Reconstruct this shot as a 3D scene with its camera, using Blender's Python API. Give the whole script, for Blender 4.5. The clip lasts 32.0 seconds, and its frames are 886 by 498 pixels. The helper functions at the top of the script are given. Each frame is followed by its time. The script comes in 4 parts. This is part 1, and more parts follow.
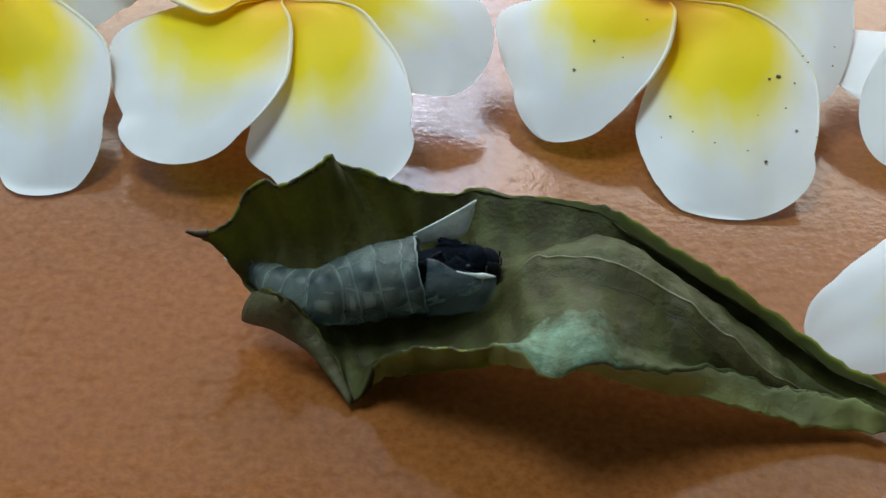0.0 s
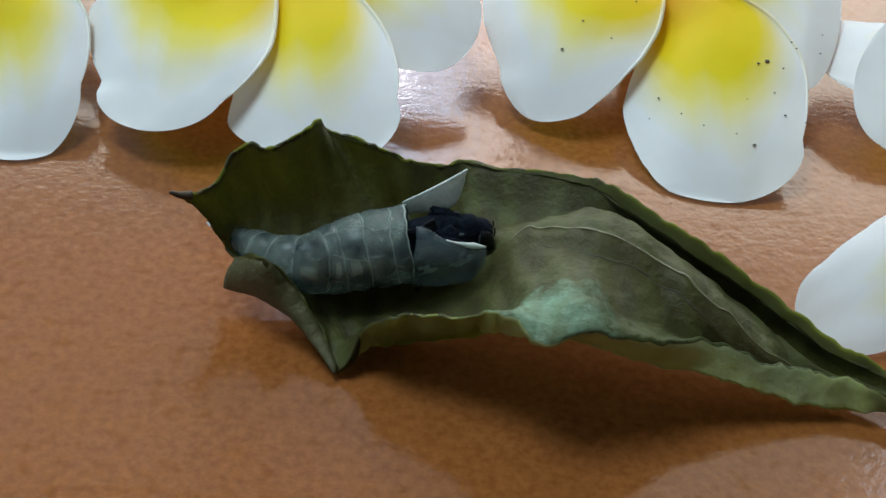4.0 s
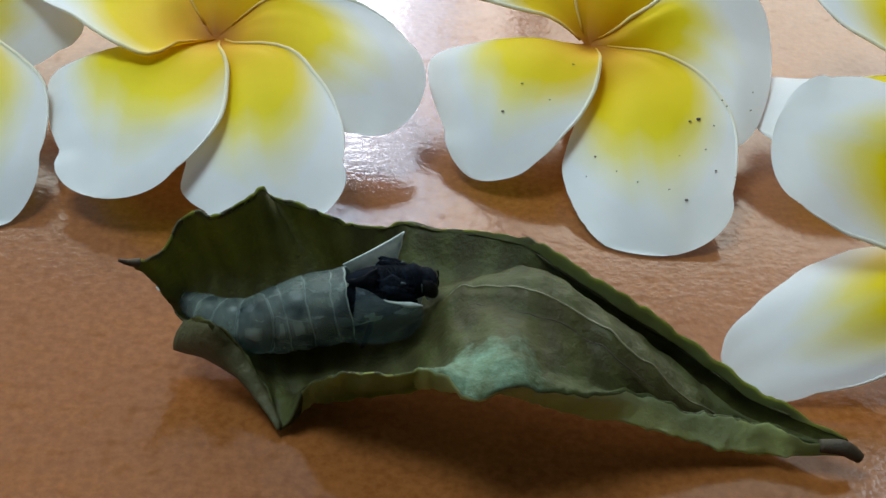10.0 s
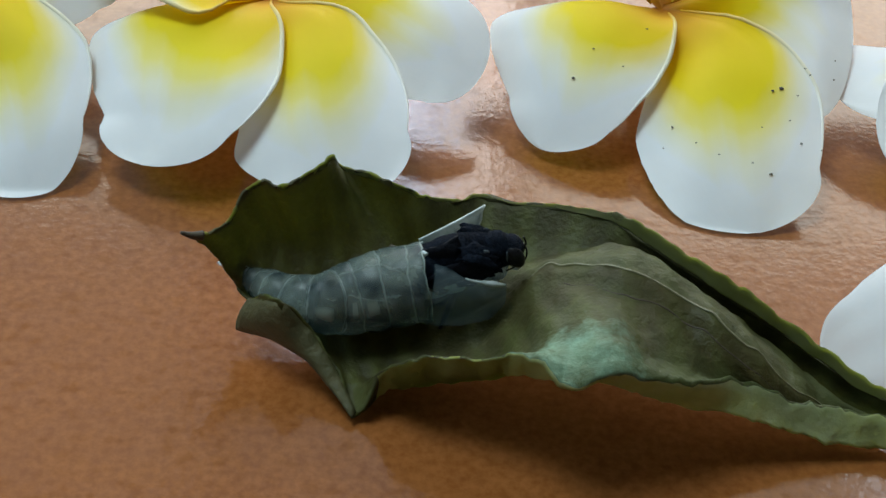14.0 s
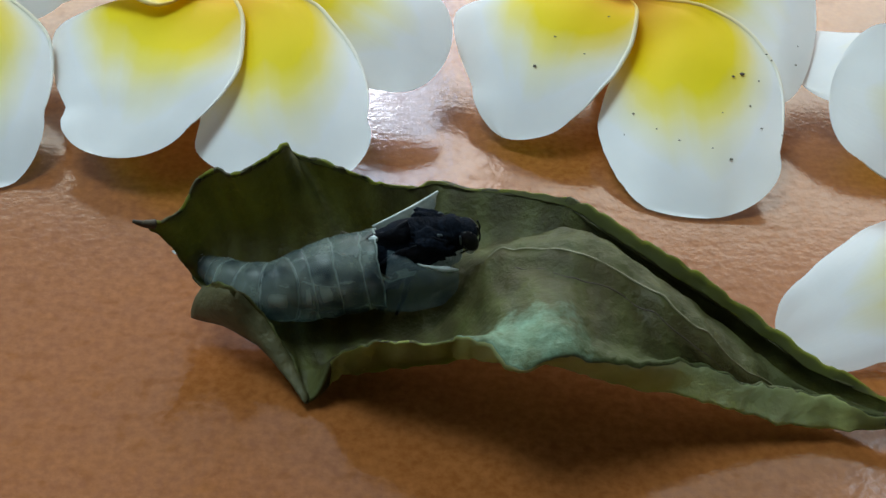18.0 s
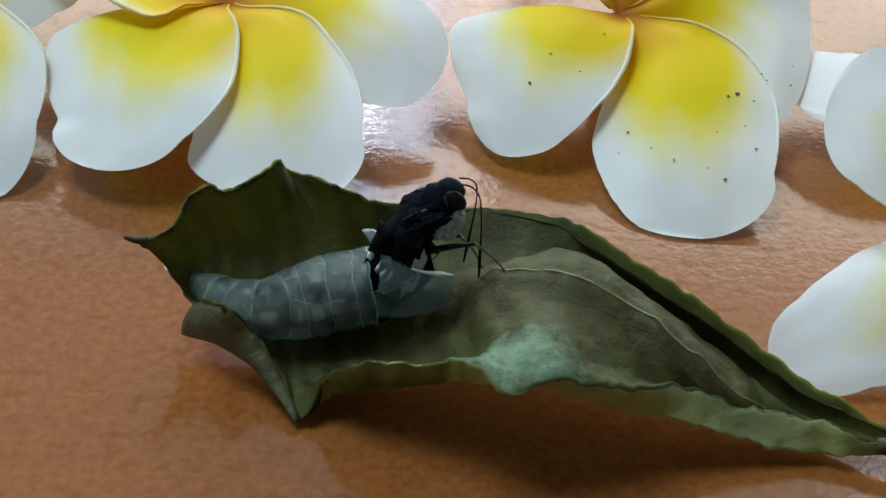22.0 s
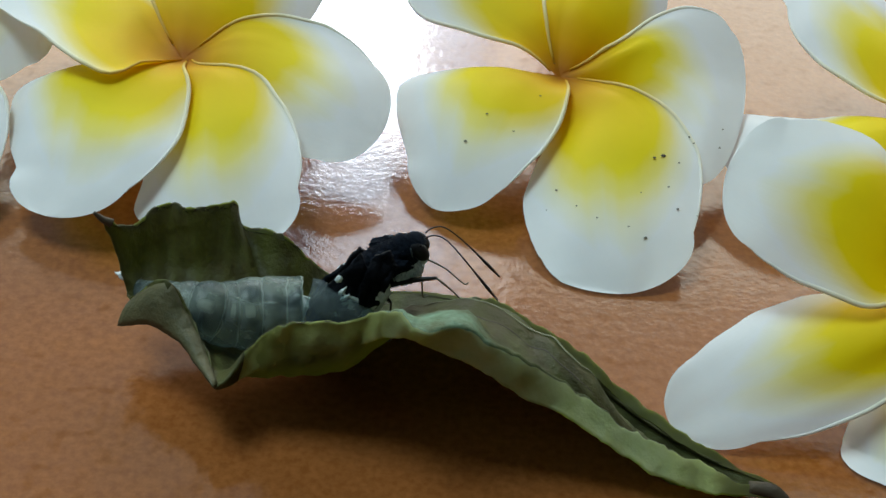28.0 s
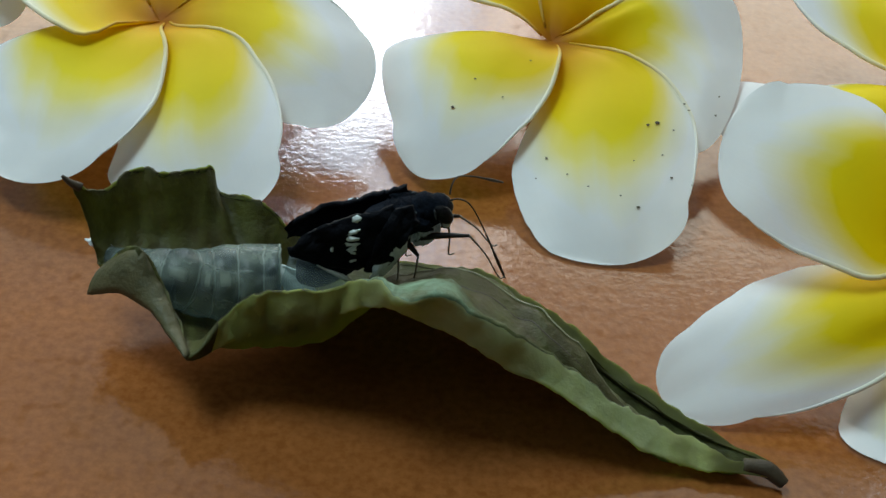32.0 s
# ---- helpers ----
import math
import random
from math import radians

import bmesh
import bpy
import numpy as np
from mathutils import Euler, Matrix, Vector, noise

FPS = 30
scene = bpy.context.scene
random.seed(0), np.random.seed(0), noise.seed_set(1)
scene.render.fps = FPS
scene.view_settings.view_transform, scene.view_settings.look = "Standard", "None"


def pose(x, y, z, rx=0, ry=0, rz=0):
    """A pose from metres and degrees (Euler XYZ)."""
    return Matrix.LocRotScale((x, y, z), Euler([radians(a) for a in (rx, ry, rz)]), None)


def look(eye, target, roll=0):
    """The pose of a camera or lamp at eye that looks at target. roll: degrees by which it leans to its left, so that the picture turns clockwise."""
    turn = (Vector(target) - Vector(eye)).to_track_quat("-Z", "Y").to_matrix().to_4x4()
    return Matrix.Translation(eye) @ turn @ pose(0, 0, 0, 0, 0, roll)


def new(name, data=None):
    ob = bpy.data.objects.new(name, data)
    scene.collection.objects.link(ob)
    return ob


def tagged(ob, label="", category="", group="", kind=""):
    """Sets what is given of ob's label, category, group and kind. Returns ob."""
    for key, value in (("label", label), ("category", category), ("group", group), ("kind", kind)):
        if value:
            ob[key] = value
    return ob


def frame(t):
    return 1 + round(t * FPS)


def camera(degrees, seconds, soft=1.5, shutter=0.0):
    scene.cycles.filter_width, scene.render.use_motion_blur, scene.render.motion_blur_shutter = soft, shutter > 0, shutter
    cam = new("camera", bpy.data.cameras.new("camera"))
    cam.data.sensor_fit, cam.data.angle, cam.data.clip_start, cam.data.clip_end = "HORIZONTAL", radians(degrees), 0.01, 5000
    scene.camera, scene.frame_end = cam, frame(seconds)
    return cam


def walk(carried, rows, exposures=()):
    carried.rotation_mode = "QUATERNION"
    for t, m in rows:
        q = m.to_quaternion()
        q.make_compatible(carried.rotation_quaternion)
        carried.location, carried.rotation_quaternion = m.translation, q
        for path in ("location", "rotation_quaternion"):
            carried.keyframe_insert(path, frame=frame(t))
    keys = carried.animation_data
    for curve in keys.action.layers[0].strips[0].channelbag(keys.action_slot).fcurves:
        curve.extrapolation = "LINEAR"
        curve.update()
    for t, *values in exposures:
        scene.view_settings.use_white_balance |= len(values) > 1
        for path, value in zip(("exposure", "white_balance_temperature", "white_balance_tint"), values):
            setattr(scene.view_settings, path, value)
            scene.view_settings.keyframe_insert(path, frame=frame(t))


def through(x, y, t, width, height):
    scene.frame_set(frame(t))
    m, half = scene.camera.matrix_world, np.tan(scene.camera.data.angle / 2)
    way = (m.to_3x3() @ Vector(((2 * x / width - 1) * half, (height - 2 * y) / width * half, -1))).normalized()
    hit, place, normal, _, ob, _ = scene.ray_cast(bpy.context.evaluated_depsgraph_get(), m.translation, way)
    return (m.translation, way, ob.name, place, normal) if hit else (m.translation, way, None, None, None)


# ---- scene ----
cam = camera(39.2, 32.0)
METRES, EYE, TILT, LEAN, TURN = 0.14, 0.106, -39.5, -2.3, 0.0
ROWS = [
    (0.0, 0.0, 0.0, 0.0, 0.0, 0.0, -0.0),
    (0.5, 0.0035, 0.0051, -0.0015, -0.26, -0.2, -0.4),
    (1.0, 0.0147, 0.0079, 0.0138, -0.43, 0.0, -0.28),
    (1.5, 0.017, 0.0069, 0.0046, -0.36, -0.15, -0.18),
    (2.0, 0.0056, 0.0154, -0.0142, -0.69, -0.15, -0.57),
    (2.5, -0.0162, 0.043, -0.0518, -1.78, 0.41, -0.49),
    (3.0, -0.0321, 0.0393, -0.039, -1.93, 0.91, -0.64),
    (3.5, -0.0268, 0.0224, -0.0414, -1.96, 0.7, -0.98),
    (5.5, -0.0256, 0.0319, -0.03, -2.01, 1.08, -1.44),
    (6.0, -0.015, 0.0193, -0.0281, -2.03, 1.14, -1.34),
    (6.5, -0.0254, 0.0261, -0.0284, -1.86, 1.22, -1.44),
    (7.0, -0.0192, 0.0399, -0.0301, -2.26, 1.09, -1.42),
    (7.5, -0.0156, 0.0445, -0.0271, -2.21, 0.95, -1.36),
    (8.0, -0.0167, 0.0404, -0.0232, -2.41, 1.1, -1.63),
    (8.5, -0.0208, 0.0419, -0.0212, -2.24, 1.49, -1.22),
    (9.0, -0.0186, 0.0384, -0.0227, -2.38, 1.68, -1.18),
    (9.5, -0.012, -0.0165, -0.0211, -2.19, 2.71, -0.81),
    (10.0, 0.0147, -0.03, -0.0248, -2.51, 2.7, -0.1),
    (10.5, 0.0226, -0.0153, -0.0314, -2.73, 2.36, -0.22),
    (11.0, -0.001, 0.0208, -0.0374, -1.33, 1.34, -0.18),
    (11.5, -0.0556, 0.0506, -0.026, -2.22, 0.94, 0.07),
    (12.0, -0.0513, 0.0574, -0.0227, -2.78, 1.12, -0.29),
    (12.5, -0.0423, 0.0609, -0.0246, -3.0, 1.0, -0.48),
    (13.0, -0.0426, 0.0655, -0.0258, -2.94, 0.88, -0.64),
    (13.5, -0.0443, 0.0608, -0.0239, -2.8, 1.28, -0.58),
    (14.0, -0.053, 0.0509, -0.0216, -2.7, 1.53, -0.64),
    (14.5, -0.0326, 0.0508, -0.0293, -3.11, 1.23, -0.42),
    (16.5, -0.0231, 0.0494, -0.0349, -2.74, 1.28, 0.04),
    (17.0, -0.0106, 0.048, -0.0348, -3.01, 1.19, -0.1),
    (17.5, -0.001, 0.0451, -0.0326, -3.01, 1.21, -0.08),
    (18.0, -0.0132, 0.0447, -0.0321, -2.57, 1.48, -0.01),
    (18.5, -0.012, 0.0502, -0.0354, -2.83, 1.48, 0.15),
    (19.0, -0.0122, 0.0456, -0.0328, -2.92, 1.58, 0.04),
    (19.5, -0.0121, 0.0425, -0.0292, -3.06, 1.59, -0.27),
    (20.0, -0.0164, 0.0422, -0.0225, -3.02, 1.71, -0.59),
    (20.5, -0.0194, 0.0448, -0.0235, -2.71, 1.8, -0.43),
    (21.0, -0.0246, 0.0431, -0.0204, -2.63, 1.98, -0.54),
    (21.5, -0.0203, 0.0454, -0.0233, -2.69, 1.84, -0.43),
    (22.0, -0.0149, 0.0492, -0.0203, -3.01, 1.71, -0.71),
    (22.5, -0.0068, 0.0454, -0.0221, -2.77, 1.84, -0.69),
    (23.0, 0.0042, 0.0492, -0.0259, -2.71, 2.05, -0.41),
    (23.5, 0.005, 0.052, -0.0227, -2.85, 2.11, -0.65),
    (24.0, 0.0103, 0.0462, -0.0215, -2.9, 2.42, -0.7),
    (24.5, 0.0183, 0.0607, -0.0238, -2.71, 1.67, -0.67),
    (25.0, 0.0214, 0.0663, -0.0249, -2.54, 1.6, -0.72),
    (25.5, 0.0256, 0.0693, -0.0285, -1.63, 1.58, -1.35),
    (26.0, 0.0578, 0.0162, 0.0011, 0.36, 2.21, -1.03),
    (26.5, 0.1219, -0.0527, 0.0434, -0.2, 3.58, -0.79),
    (28.5, 0.0887, -0.0063, -0.0211, -1.23, 3.02, -2.44),
    (29.0, 0.0943, 0.0128, -0.0192, -1.26, 2.72, -2.53),
    (29.5, 0.0953, 0.0198, -0.0173, -1.54, 2.59, -2.57),
    (30.0, 0.0903, 0.0225, -0.0167, -1.26, 2.77, -2.72),
    (30.5, 0.0929, 0.0188, -0.0191, -1.18, 2.55, -2.47),
    (31.0, 0.0946, 0.0158, -0.018, -1.0, 2.58, -2.41),
    (31.5, 0.0959, 0.0168, -0.01, -1.2, 2.61, -2.52),
    (32.0, 0.1053, 0.0243, -0.0125, -1.41, 2.37, -2.37),
]
walk(cam, [(t, pose(0, 0, EYE, TILT, LEAN, TURN) @ pose(METRES * x, METRES * y, METRES * z, 90 + pitch, roll, yaw)) for t, x, y, z, yaw, pitch, roll in ROWS],
     [(0, 0.32, 6640, 8), (8, 0.33, 6640, 7), (9.5, 0.24, 6640, 6), (11, 0.19, 6640, 6), (12, 0.25, 6640, 7), (13.5, 0.31, 6640, 6), (24, 0.31, 6640, 6), (25, 0.23, 6650, 5), (26.5, 0.22, 6720, -1), (28.5, 0.15, 6720, 2), (32, 0.12, 6740, 2)])

# ---- world and light ----
MM = 0.001
world = bpy.data.worlds.new("sky")
scene.world = world
world.use_nodes = True
sky = world.node_tree.nodes.new("ShaderNodeTexSky")
sky.sky_type, sky.sun_disc, sky.sun_elevation, sky.sun_rotation = "NISHITA", False, radians(50), radians(200)
world.node_tree.links.new(sky.outputs[0], world.node_tree.nodes["Background"].inputs[0])
world.node_tree.nodes["Background"].inputs[1].default_value = 0.12

# daylight in the openings: a wide tall window in the wall ahead with a bright gap in its curtains; the west and
# overhead openings are unseen, added for fill
WIN_X, WIN_W, WIN_Z0, WIN_Z1, WALL_Y = 0.0, 3.6, 0.30, 2.20, 1.7
TOP_X, TOP_Y, TOP_W, TOP_D, CEIL_Z = -0.82, 0.54, 1.0, 1.0, 2.3
for x0, x1, z0, z1, watts, tint in ((-0.18, 0.03, 0.62, 0.94, 5.3, (0.80, 0.84, 1.0)), (0.04, 0.13, 0.44, 1.40, 1.5, (0.74, 0.82, 1.0)), (0.14, 0.23, 0.44, 1.30, 1.1, (1.0, 0.90, 0.84)), (-0.12, 0.03, 0.96, 1.40, 1.1, (0.68, 0.80, 1.0)), (-0.24, 0.23, 1.42, 2.16, 0.40, (1.0, 0.88, 0.68)),
                                    (-1.08, -0.28, 0.34, 1.10, 6.0, (1.0, 0.94, 0.80)), (0.27, 1.08, 0.34, 1.20, 6.2, (1.0, 0.92, 0.78)), (-1.08, -0.28, 1.12, 2.16, 1.3, (1.0, 0.86, 0.62)), (0.27, 1.08, 1.22, 2.16, 2.0, (1.0, 0.88, 0.68)),
                                    (-1.76, -1.10, 0.34, 2.16, 12.0, (0.78, 0.93, 1.0)), (1.10, 1.76, 0.34, 2.16, 12.0, (0.86, 0.92, 1.0))):
    day = new("window_light", bpy.data.lights.new("window_light", "AREA"))
    day.data.shape, day.data.size, day.data.size_y = "RECTANGLE", x1 - x0, z1 - z0
    day.data.energy, day.data.color = watts, tint
    day.matrix_world = look(((x0 + x1) / 2, WALL_Y + 0.02, (z0 + z1) / 2), ((x0 + x1) / 2, 0, (z0 + z1) / 2))
# main top light, added overhead; no such opening is known
top = new("added_top_light", bpy.data.lights.new("added_top_light", "AREA"))
top.data.shape, top.data.size, top.data.size_y = "RECTANGLE", TOP_W - 0.02, TOP_D - 0.02
top.data.energy, top.data.color = 43.5, (0.70, 0.90, 1.0)
top.matrix_world = look((TOP_X, TOP_Y, CEIL_Z + 0.02), (TOP_X, TOP_Y + 0.001, 0))
# weak cool fill from the left, added behind an invented wall opening
FILL_Y, FILL_W, FILL_Z0, FILL_Z1 = -0.1, 1.2, 0.5, 1.7
low = new("added_side_fill", bpy.data.lights.new("added_side_fill", "AREA"))
low.data.shape, low.data.size, low.data.size_y = "RECTANGLE", FILL_W - 0.02, FILL_Z1 - FILL_Z0 - 0.02
low.data.energy, low.data.color = 4.5, (0.60, 0.88, 1.0)
low.matrix_world = look((-2.02, FILL_Y, (FILL_Z0 + FILL_Z1) / 2), (0, FILL_Y, (FILL_Z0 + FILL_Z1) / 2))


# ---- materials ----
def material(name):
    m = bpy.data.materials.new(name)
    m.use_nodes = True
    t = m.node_tree
    return m, t, t.nodes["Principled BSDF"], t.nodes["Material Output"]


def node(t, kind, **values):
    n = t.nodes.new(kind)
    for key, value in values.items():
        n.inputs[key.replace("_", " ")].default_value = value
    return n


def coords(t, kind="Object", scale=(1, 1, 1)):
    c, m = t.nodes.new("ShaderNodeTexCoord"), t.nodes.new("ShaderNodeMapping")
    m.inputs["Scale"].default_value = scale
    t.links.new(c.outputs[kind], m.inputs["Vector"])
    return m.outputs["Vector"]


def noise_at(t, vector, scale, detail=4.0, rough=0.55):
    n = node(t, "ShaderNodeTexNoise", Scale=scale, Detail=detail, Roughness=rough)
    t.links.new(vector, n.inputs["Vector"])
    return n.outputs["Fac"]


def ramp(t, value, stops):
    r = t.nodes.new("ShaderNodeValToRGB")
    while len(r.color_ramp.elements) < len(stops):
        r.color_ramp.elements.new(0.5)
    for e, (at, colour) in zip(r.color_ramp.elements, stops):
        e.position, e.color = at, (*colour, 1) if len(colour) == 3 else colour
    t.links.new(value, r.inputs["Fac"])
    return r.outputs["Color"]


def grey(t, value, stops):
    return ramp(t, value, [(at, (g, g, g)) for at, g in stops])


def blend(t, fac, a, b, kind="MIX"):
    n = t.nodes.new("ShaderNodeMix")
    n.data_type, n.blend_type = "RGBA", kind
    for socket, value in ((n.inputs[0], fac), (n.inputs[6], a), (n.inputs[7], b)):
        if isinstance(value, bpy.types.NodeSocket):
            t.links.new(value, socket)
        else:
            socket.default_value = value if isinstance(value, (int, float)) else (*value, 1)
    return n.outputs[2]


def arith(t, kind, a, b=0.0):
    n = t.nodes.new("ShaderNodeMath")
    n.operation = kind
    for socket, value in zip(n.inputs, (a, b)):
        if isinstance(value, bpy.types.NodeSocket):
            t.links.new(value, socket)
        else:
            socket.default_value = value
    return n.outputs[0]


def bump(t, shader, height, strength, distance):
    b = node(t, "ShaderNodeBump", Strength=strength, Distance=distance)
    t.links.new(height, b.inputs["Height"])
    t.links.new(b.outputs["Normal"], shader.inputs["Normal"])
    return b.outputs["Normal"]


def translucent(t, shader, out, colour, amount):
    tr, mx = t.nodes.new("ShaderNodeBsdfTranslucent"), t.nodes.new("ShaderNodeMixShader")
    if isinstance(colour, bpy.types.NodeSocket):
        t.links.new(colour, tr.inputs["Color"])
    else:
        tr.inputs["Color"].default_value = (*colour, 1)
    mx.inputs[0].default_value = amount
    t.links.new(shader.outputs[0], mx.inputs[1])
    t.links.new(tr.outputs[0], mx.inputs[2])
    t.links.new(mx.outputs[0], out.inputs["Surface"])


def tile_material():
    """Terracotta under an uneven clear glaze: grains and pits at about a millimetre, soft clouds at a few centimetres."""
    m, t, s, _ = material("glazed terracotta tile")
    v = coords(t)
    cloud, mottle, grain, speck = noise_at(t, v, 26, 4, 0.6), noise_at(t, v, 190, 5, 0.66), noise_at(t, v, 900, 3, 0.6), noise_at(t, v, 520, 2, 0.5)
    base = ramp(t, mottle, [(0.3, (0.205, 0.062, 0.0150)), (0.5, (0.242, 0.079, 0.0200)), (0.72, (0.280, 0.100, 0.0285))])
    base = blend(t, 0.55, base, ramp(t, grain, [(0.35, (0.180, 0.054, 0.0125)), (0.65, (0.305, 0.110, 0.0320))]))
    base = blend(t, grey(t, cloud, [(0.35, 0.0), (0.7, 0.4)]), base, (0.190, 0.064, 0.0165))
    pit = grey(t, speck, [(0.54, 0.0), (0.72, 1.0)])
    base = blend(t, arith(t, "MULTIPLY", pit, 0.25), base, (0.12, 0.040, 0.012))
    t.links.new(base, s.inputs["Base Color"])
    t.links.new(grey(t, grain, [(0.3, 0.085), (0.7, 0.145)]), s.inputs["Roughness"])
    t.links.new(grey(t, arith(t, "ADD", arith(t, "MULTIPLY", pit, 0.35), arith(t, "MULTIPLY", mottle, 0.65)), [(0.28, 0.60), (0.70, 0.25)]), s.inputs["Specular IOR Level"])
    peel = arith(t, "ADD", noise_at(t, v, 700, 2, 0.45), arith(t, "MULTIPLY", noise_at(t, v, 1500, 2), 0.45))
    bump(t, s, peel, 0.085, 0.0004)
    return m


def leaf_material(name, dark, mid, light, brown, glow, share, sheen_at=None):
    """A drying leaf blade: blotches, side veins and fine grain."""
    m, t, s, out = material(name)
    v = coords(t)
    patch, blotch, fine = noise_at(t, v, 110, 5, 0.6), noise_at(t, v, 260, 4, 0.6), noise_at(t, v, 1300, 4, 0.65)
    base = ramp(t, patch, [(0.36, dark), (0.47, mid), (0.56, light), (0.66, brown)])
    base = blend(t, grey(t, noise_at(t, v, 62, 4, 0.6), [(0.46, 0.0), (0.62, 0.7)]), base, [c * 0.8 for c in brown])
    base = blend(t, grey(t, blotch, [(0.5, 0.0), (0.66, 0.45)]), base, [c * 0.6 for c in brown])
    base = blend(t, grey(t, fine, [(0.45, 0.0), (0.75, 0.32)]), base, [min(1, c * 1.6) for c in light])
    w = node(t, "ShaderNodeTexWave", Scale=3.1, Distortion=1.2, Detail=2.0, Detail_Scale=1.5)
    t.links.new(coords(t, "UV", (2.0, 0.22, 1)), w.inputs["Vector"])
    base = blend(t, grey(t, w.outputs["Fac"], [(0.55, 0.0), (0.97, 0.3)]), base, [min(1, c * 1.45) for c in light])
    base = blend(t, grey(t, w.outputs["Fac"], [(0.02, 0.3), (0.3, 0.0)]), base, [c * 0.7 for c in dark])
    sep = t.nodes.new("ShaderNodeSeparateXYZ")
    t.links.new(coords(t, "UV"), sep.inputs[0])
    ragged = arith(t, "MULTIPLY", arith(t, "SUBTRACT", noise_at(t, v, 170, 4, 0.6), 0.5), 0.12)
    along, across = arith(t, "ADD", sep.outputs[0], ragged), arith(t, "ADD", sep.outputs[1], ragged)
    if sheen_at:
        # a brown strip along the near side of the midrib, dry brown on the far roll, grey green beyond the midrib,
        # fresher green towards the near margin
        out_there = grey(t, along, [(0.34, 0.0), (0.48, 1.0)])
        base = blend(t, arith(t, "MULTIPLY", out_there, grey(t, across, [(0.55, 0.0), (0.585, 0.55), (0.61, 0.35), (0.66, 0.0)])), base, (0.056, 0.045, 0.016))
        base = blend(t, arith(t, "MULTIPLY", out_there, grey(t, across, [(0.40, 0.0), (0.46, 0.55), (0.545, 0.55), (0.57, 0.0)])), base, (0.070, 0.077, 0.029))
        base = blend(t, arith(t, "MULTIPLY", out_there, grey(t, across, [(0.64, 0.0), (0.76, 0.6)])), base, (0.052, 0.070, 0.022))
        base = blend(t, grey(t, across, [(0.10, 0.6), (0.17, 0.0)]), base, (0.060, 0.054, 0.025))
    else:
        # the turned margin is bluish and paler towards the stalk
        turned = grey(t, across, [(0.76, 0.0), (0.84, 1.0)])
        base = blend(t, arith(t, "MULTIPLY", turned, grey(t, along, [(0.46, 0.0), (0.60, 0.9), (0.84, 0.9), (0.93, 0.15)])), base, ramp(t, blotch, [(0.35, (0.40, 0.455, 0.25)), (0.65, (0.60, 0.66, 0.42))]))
        # inward of the turned margin the underside is much darker
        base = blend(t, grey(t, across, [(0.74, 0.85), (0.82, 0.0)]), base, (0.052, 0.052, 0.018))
        base = blend(t, grey(t, along, [(0.93, 0.0), (0.97, 0.85)]), base, (0.085, 0.072, 0.032))
    if sheen_at:
        # a pale patch on the hump beside the near margin: window sheen painted into the colour
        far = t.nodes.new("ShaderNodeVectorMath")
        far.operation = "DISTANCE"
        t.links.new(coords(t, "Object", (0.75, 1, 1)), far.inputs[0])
        far.inputs[1].default_value = (sheen_at[0] * 0.75, sheen_at[1], sheen_at[2])
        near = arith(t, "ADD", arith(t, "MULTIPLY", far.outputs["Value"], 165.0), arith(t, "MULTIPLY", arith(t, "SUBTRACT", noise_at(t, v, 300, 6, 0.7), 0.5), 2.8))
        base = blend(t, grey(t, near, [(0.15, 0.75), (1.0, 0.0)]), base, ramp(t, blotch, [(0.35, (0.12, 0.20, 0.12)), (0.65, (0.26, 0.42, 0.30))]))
    t.links.new(base, s.inputs["Base Color"])
    t.links.new(grey(t, blotch, [(0.3, 0.48), (0.7, 0.68)]), s.inputs["Roughness"])
    s.inputs["Specular IOR Level"].default_value = 0.22
    height = arith(t, "ADD", arith(t, "MULTIPLY", w.outputs["Fac"], 0.4), arith(t, "ADD", noise_at(t, v, 420, 5, 0.6), arith(t, "MULTIPLY", fine, 0.35)))
    bump(t, s, height, 0.85, 0.0005)
    translucent(t, s, out, blend(t, 0.85, base, glow), share)
    return m


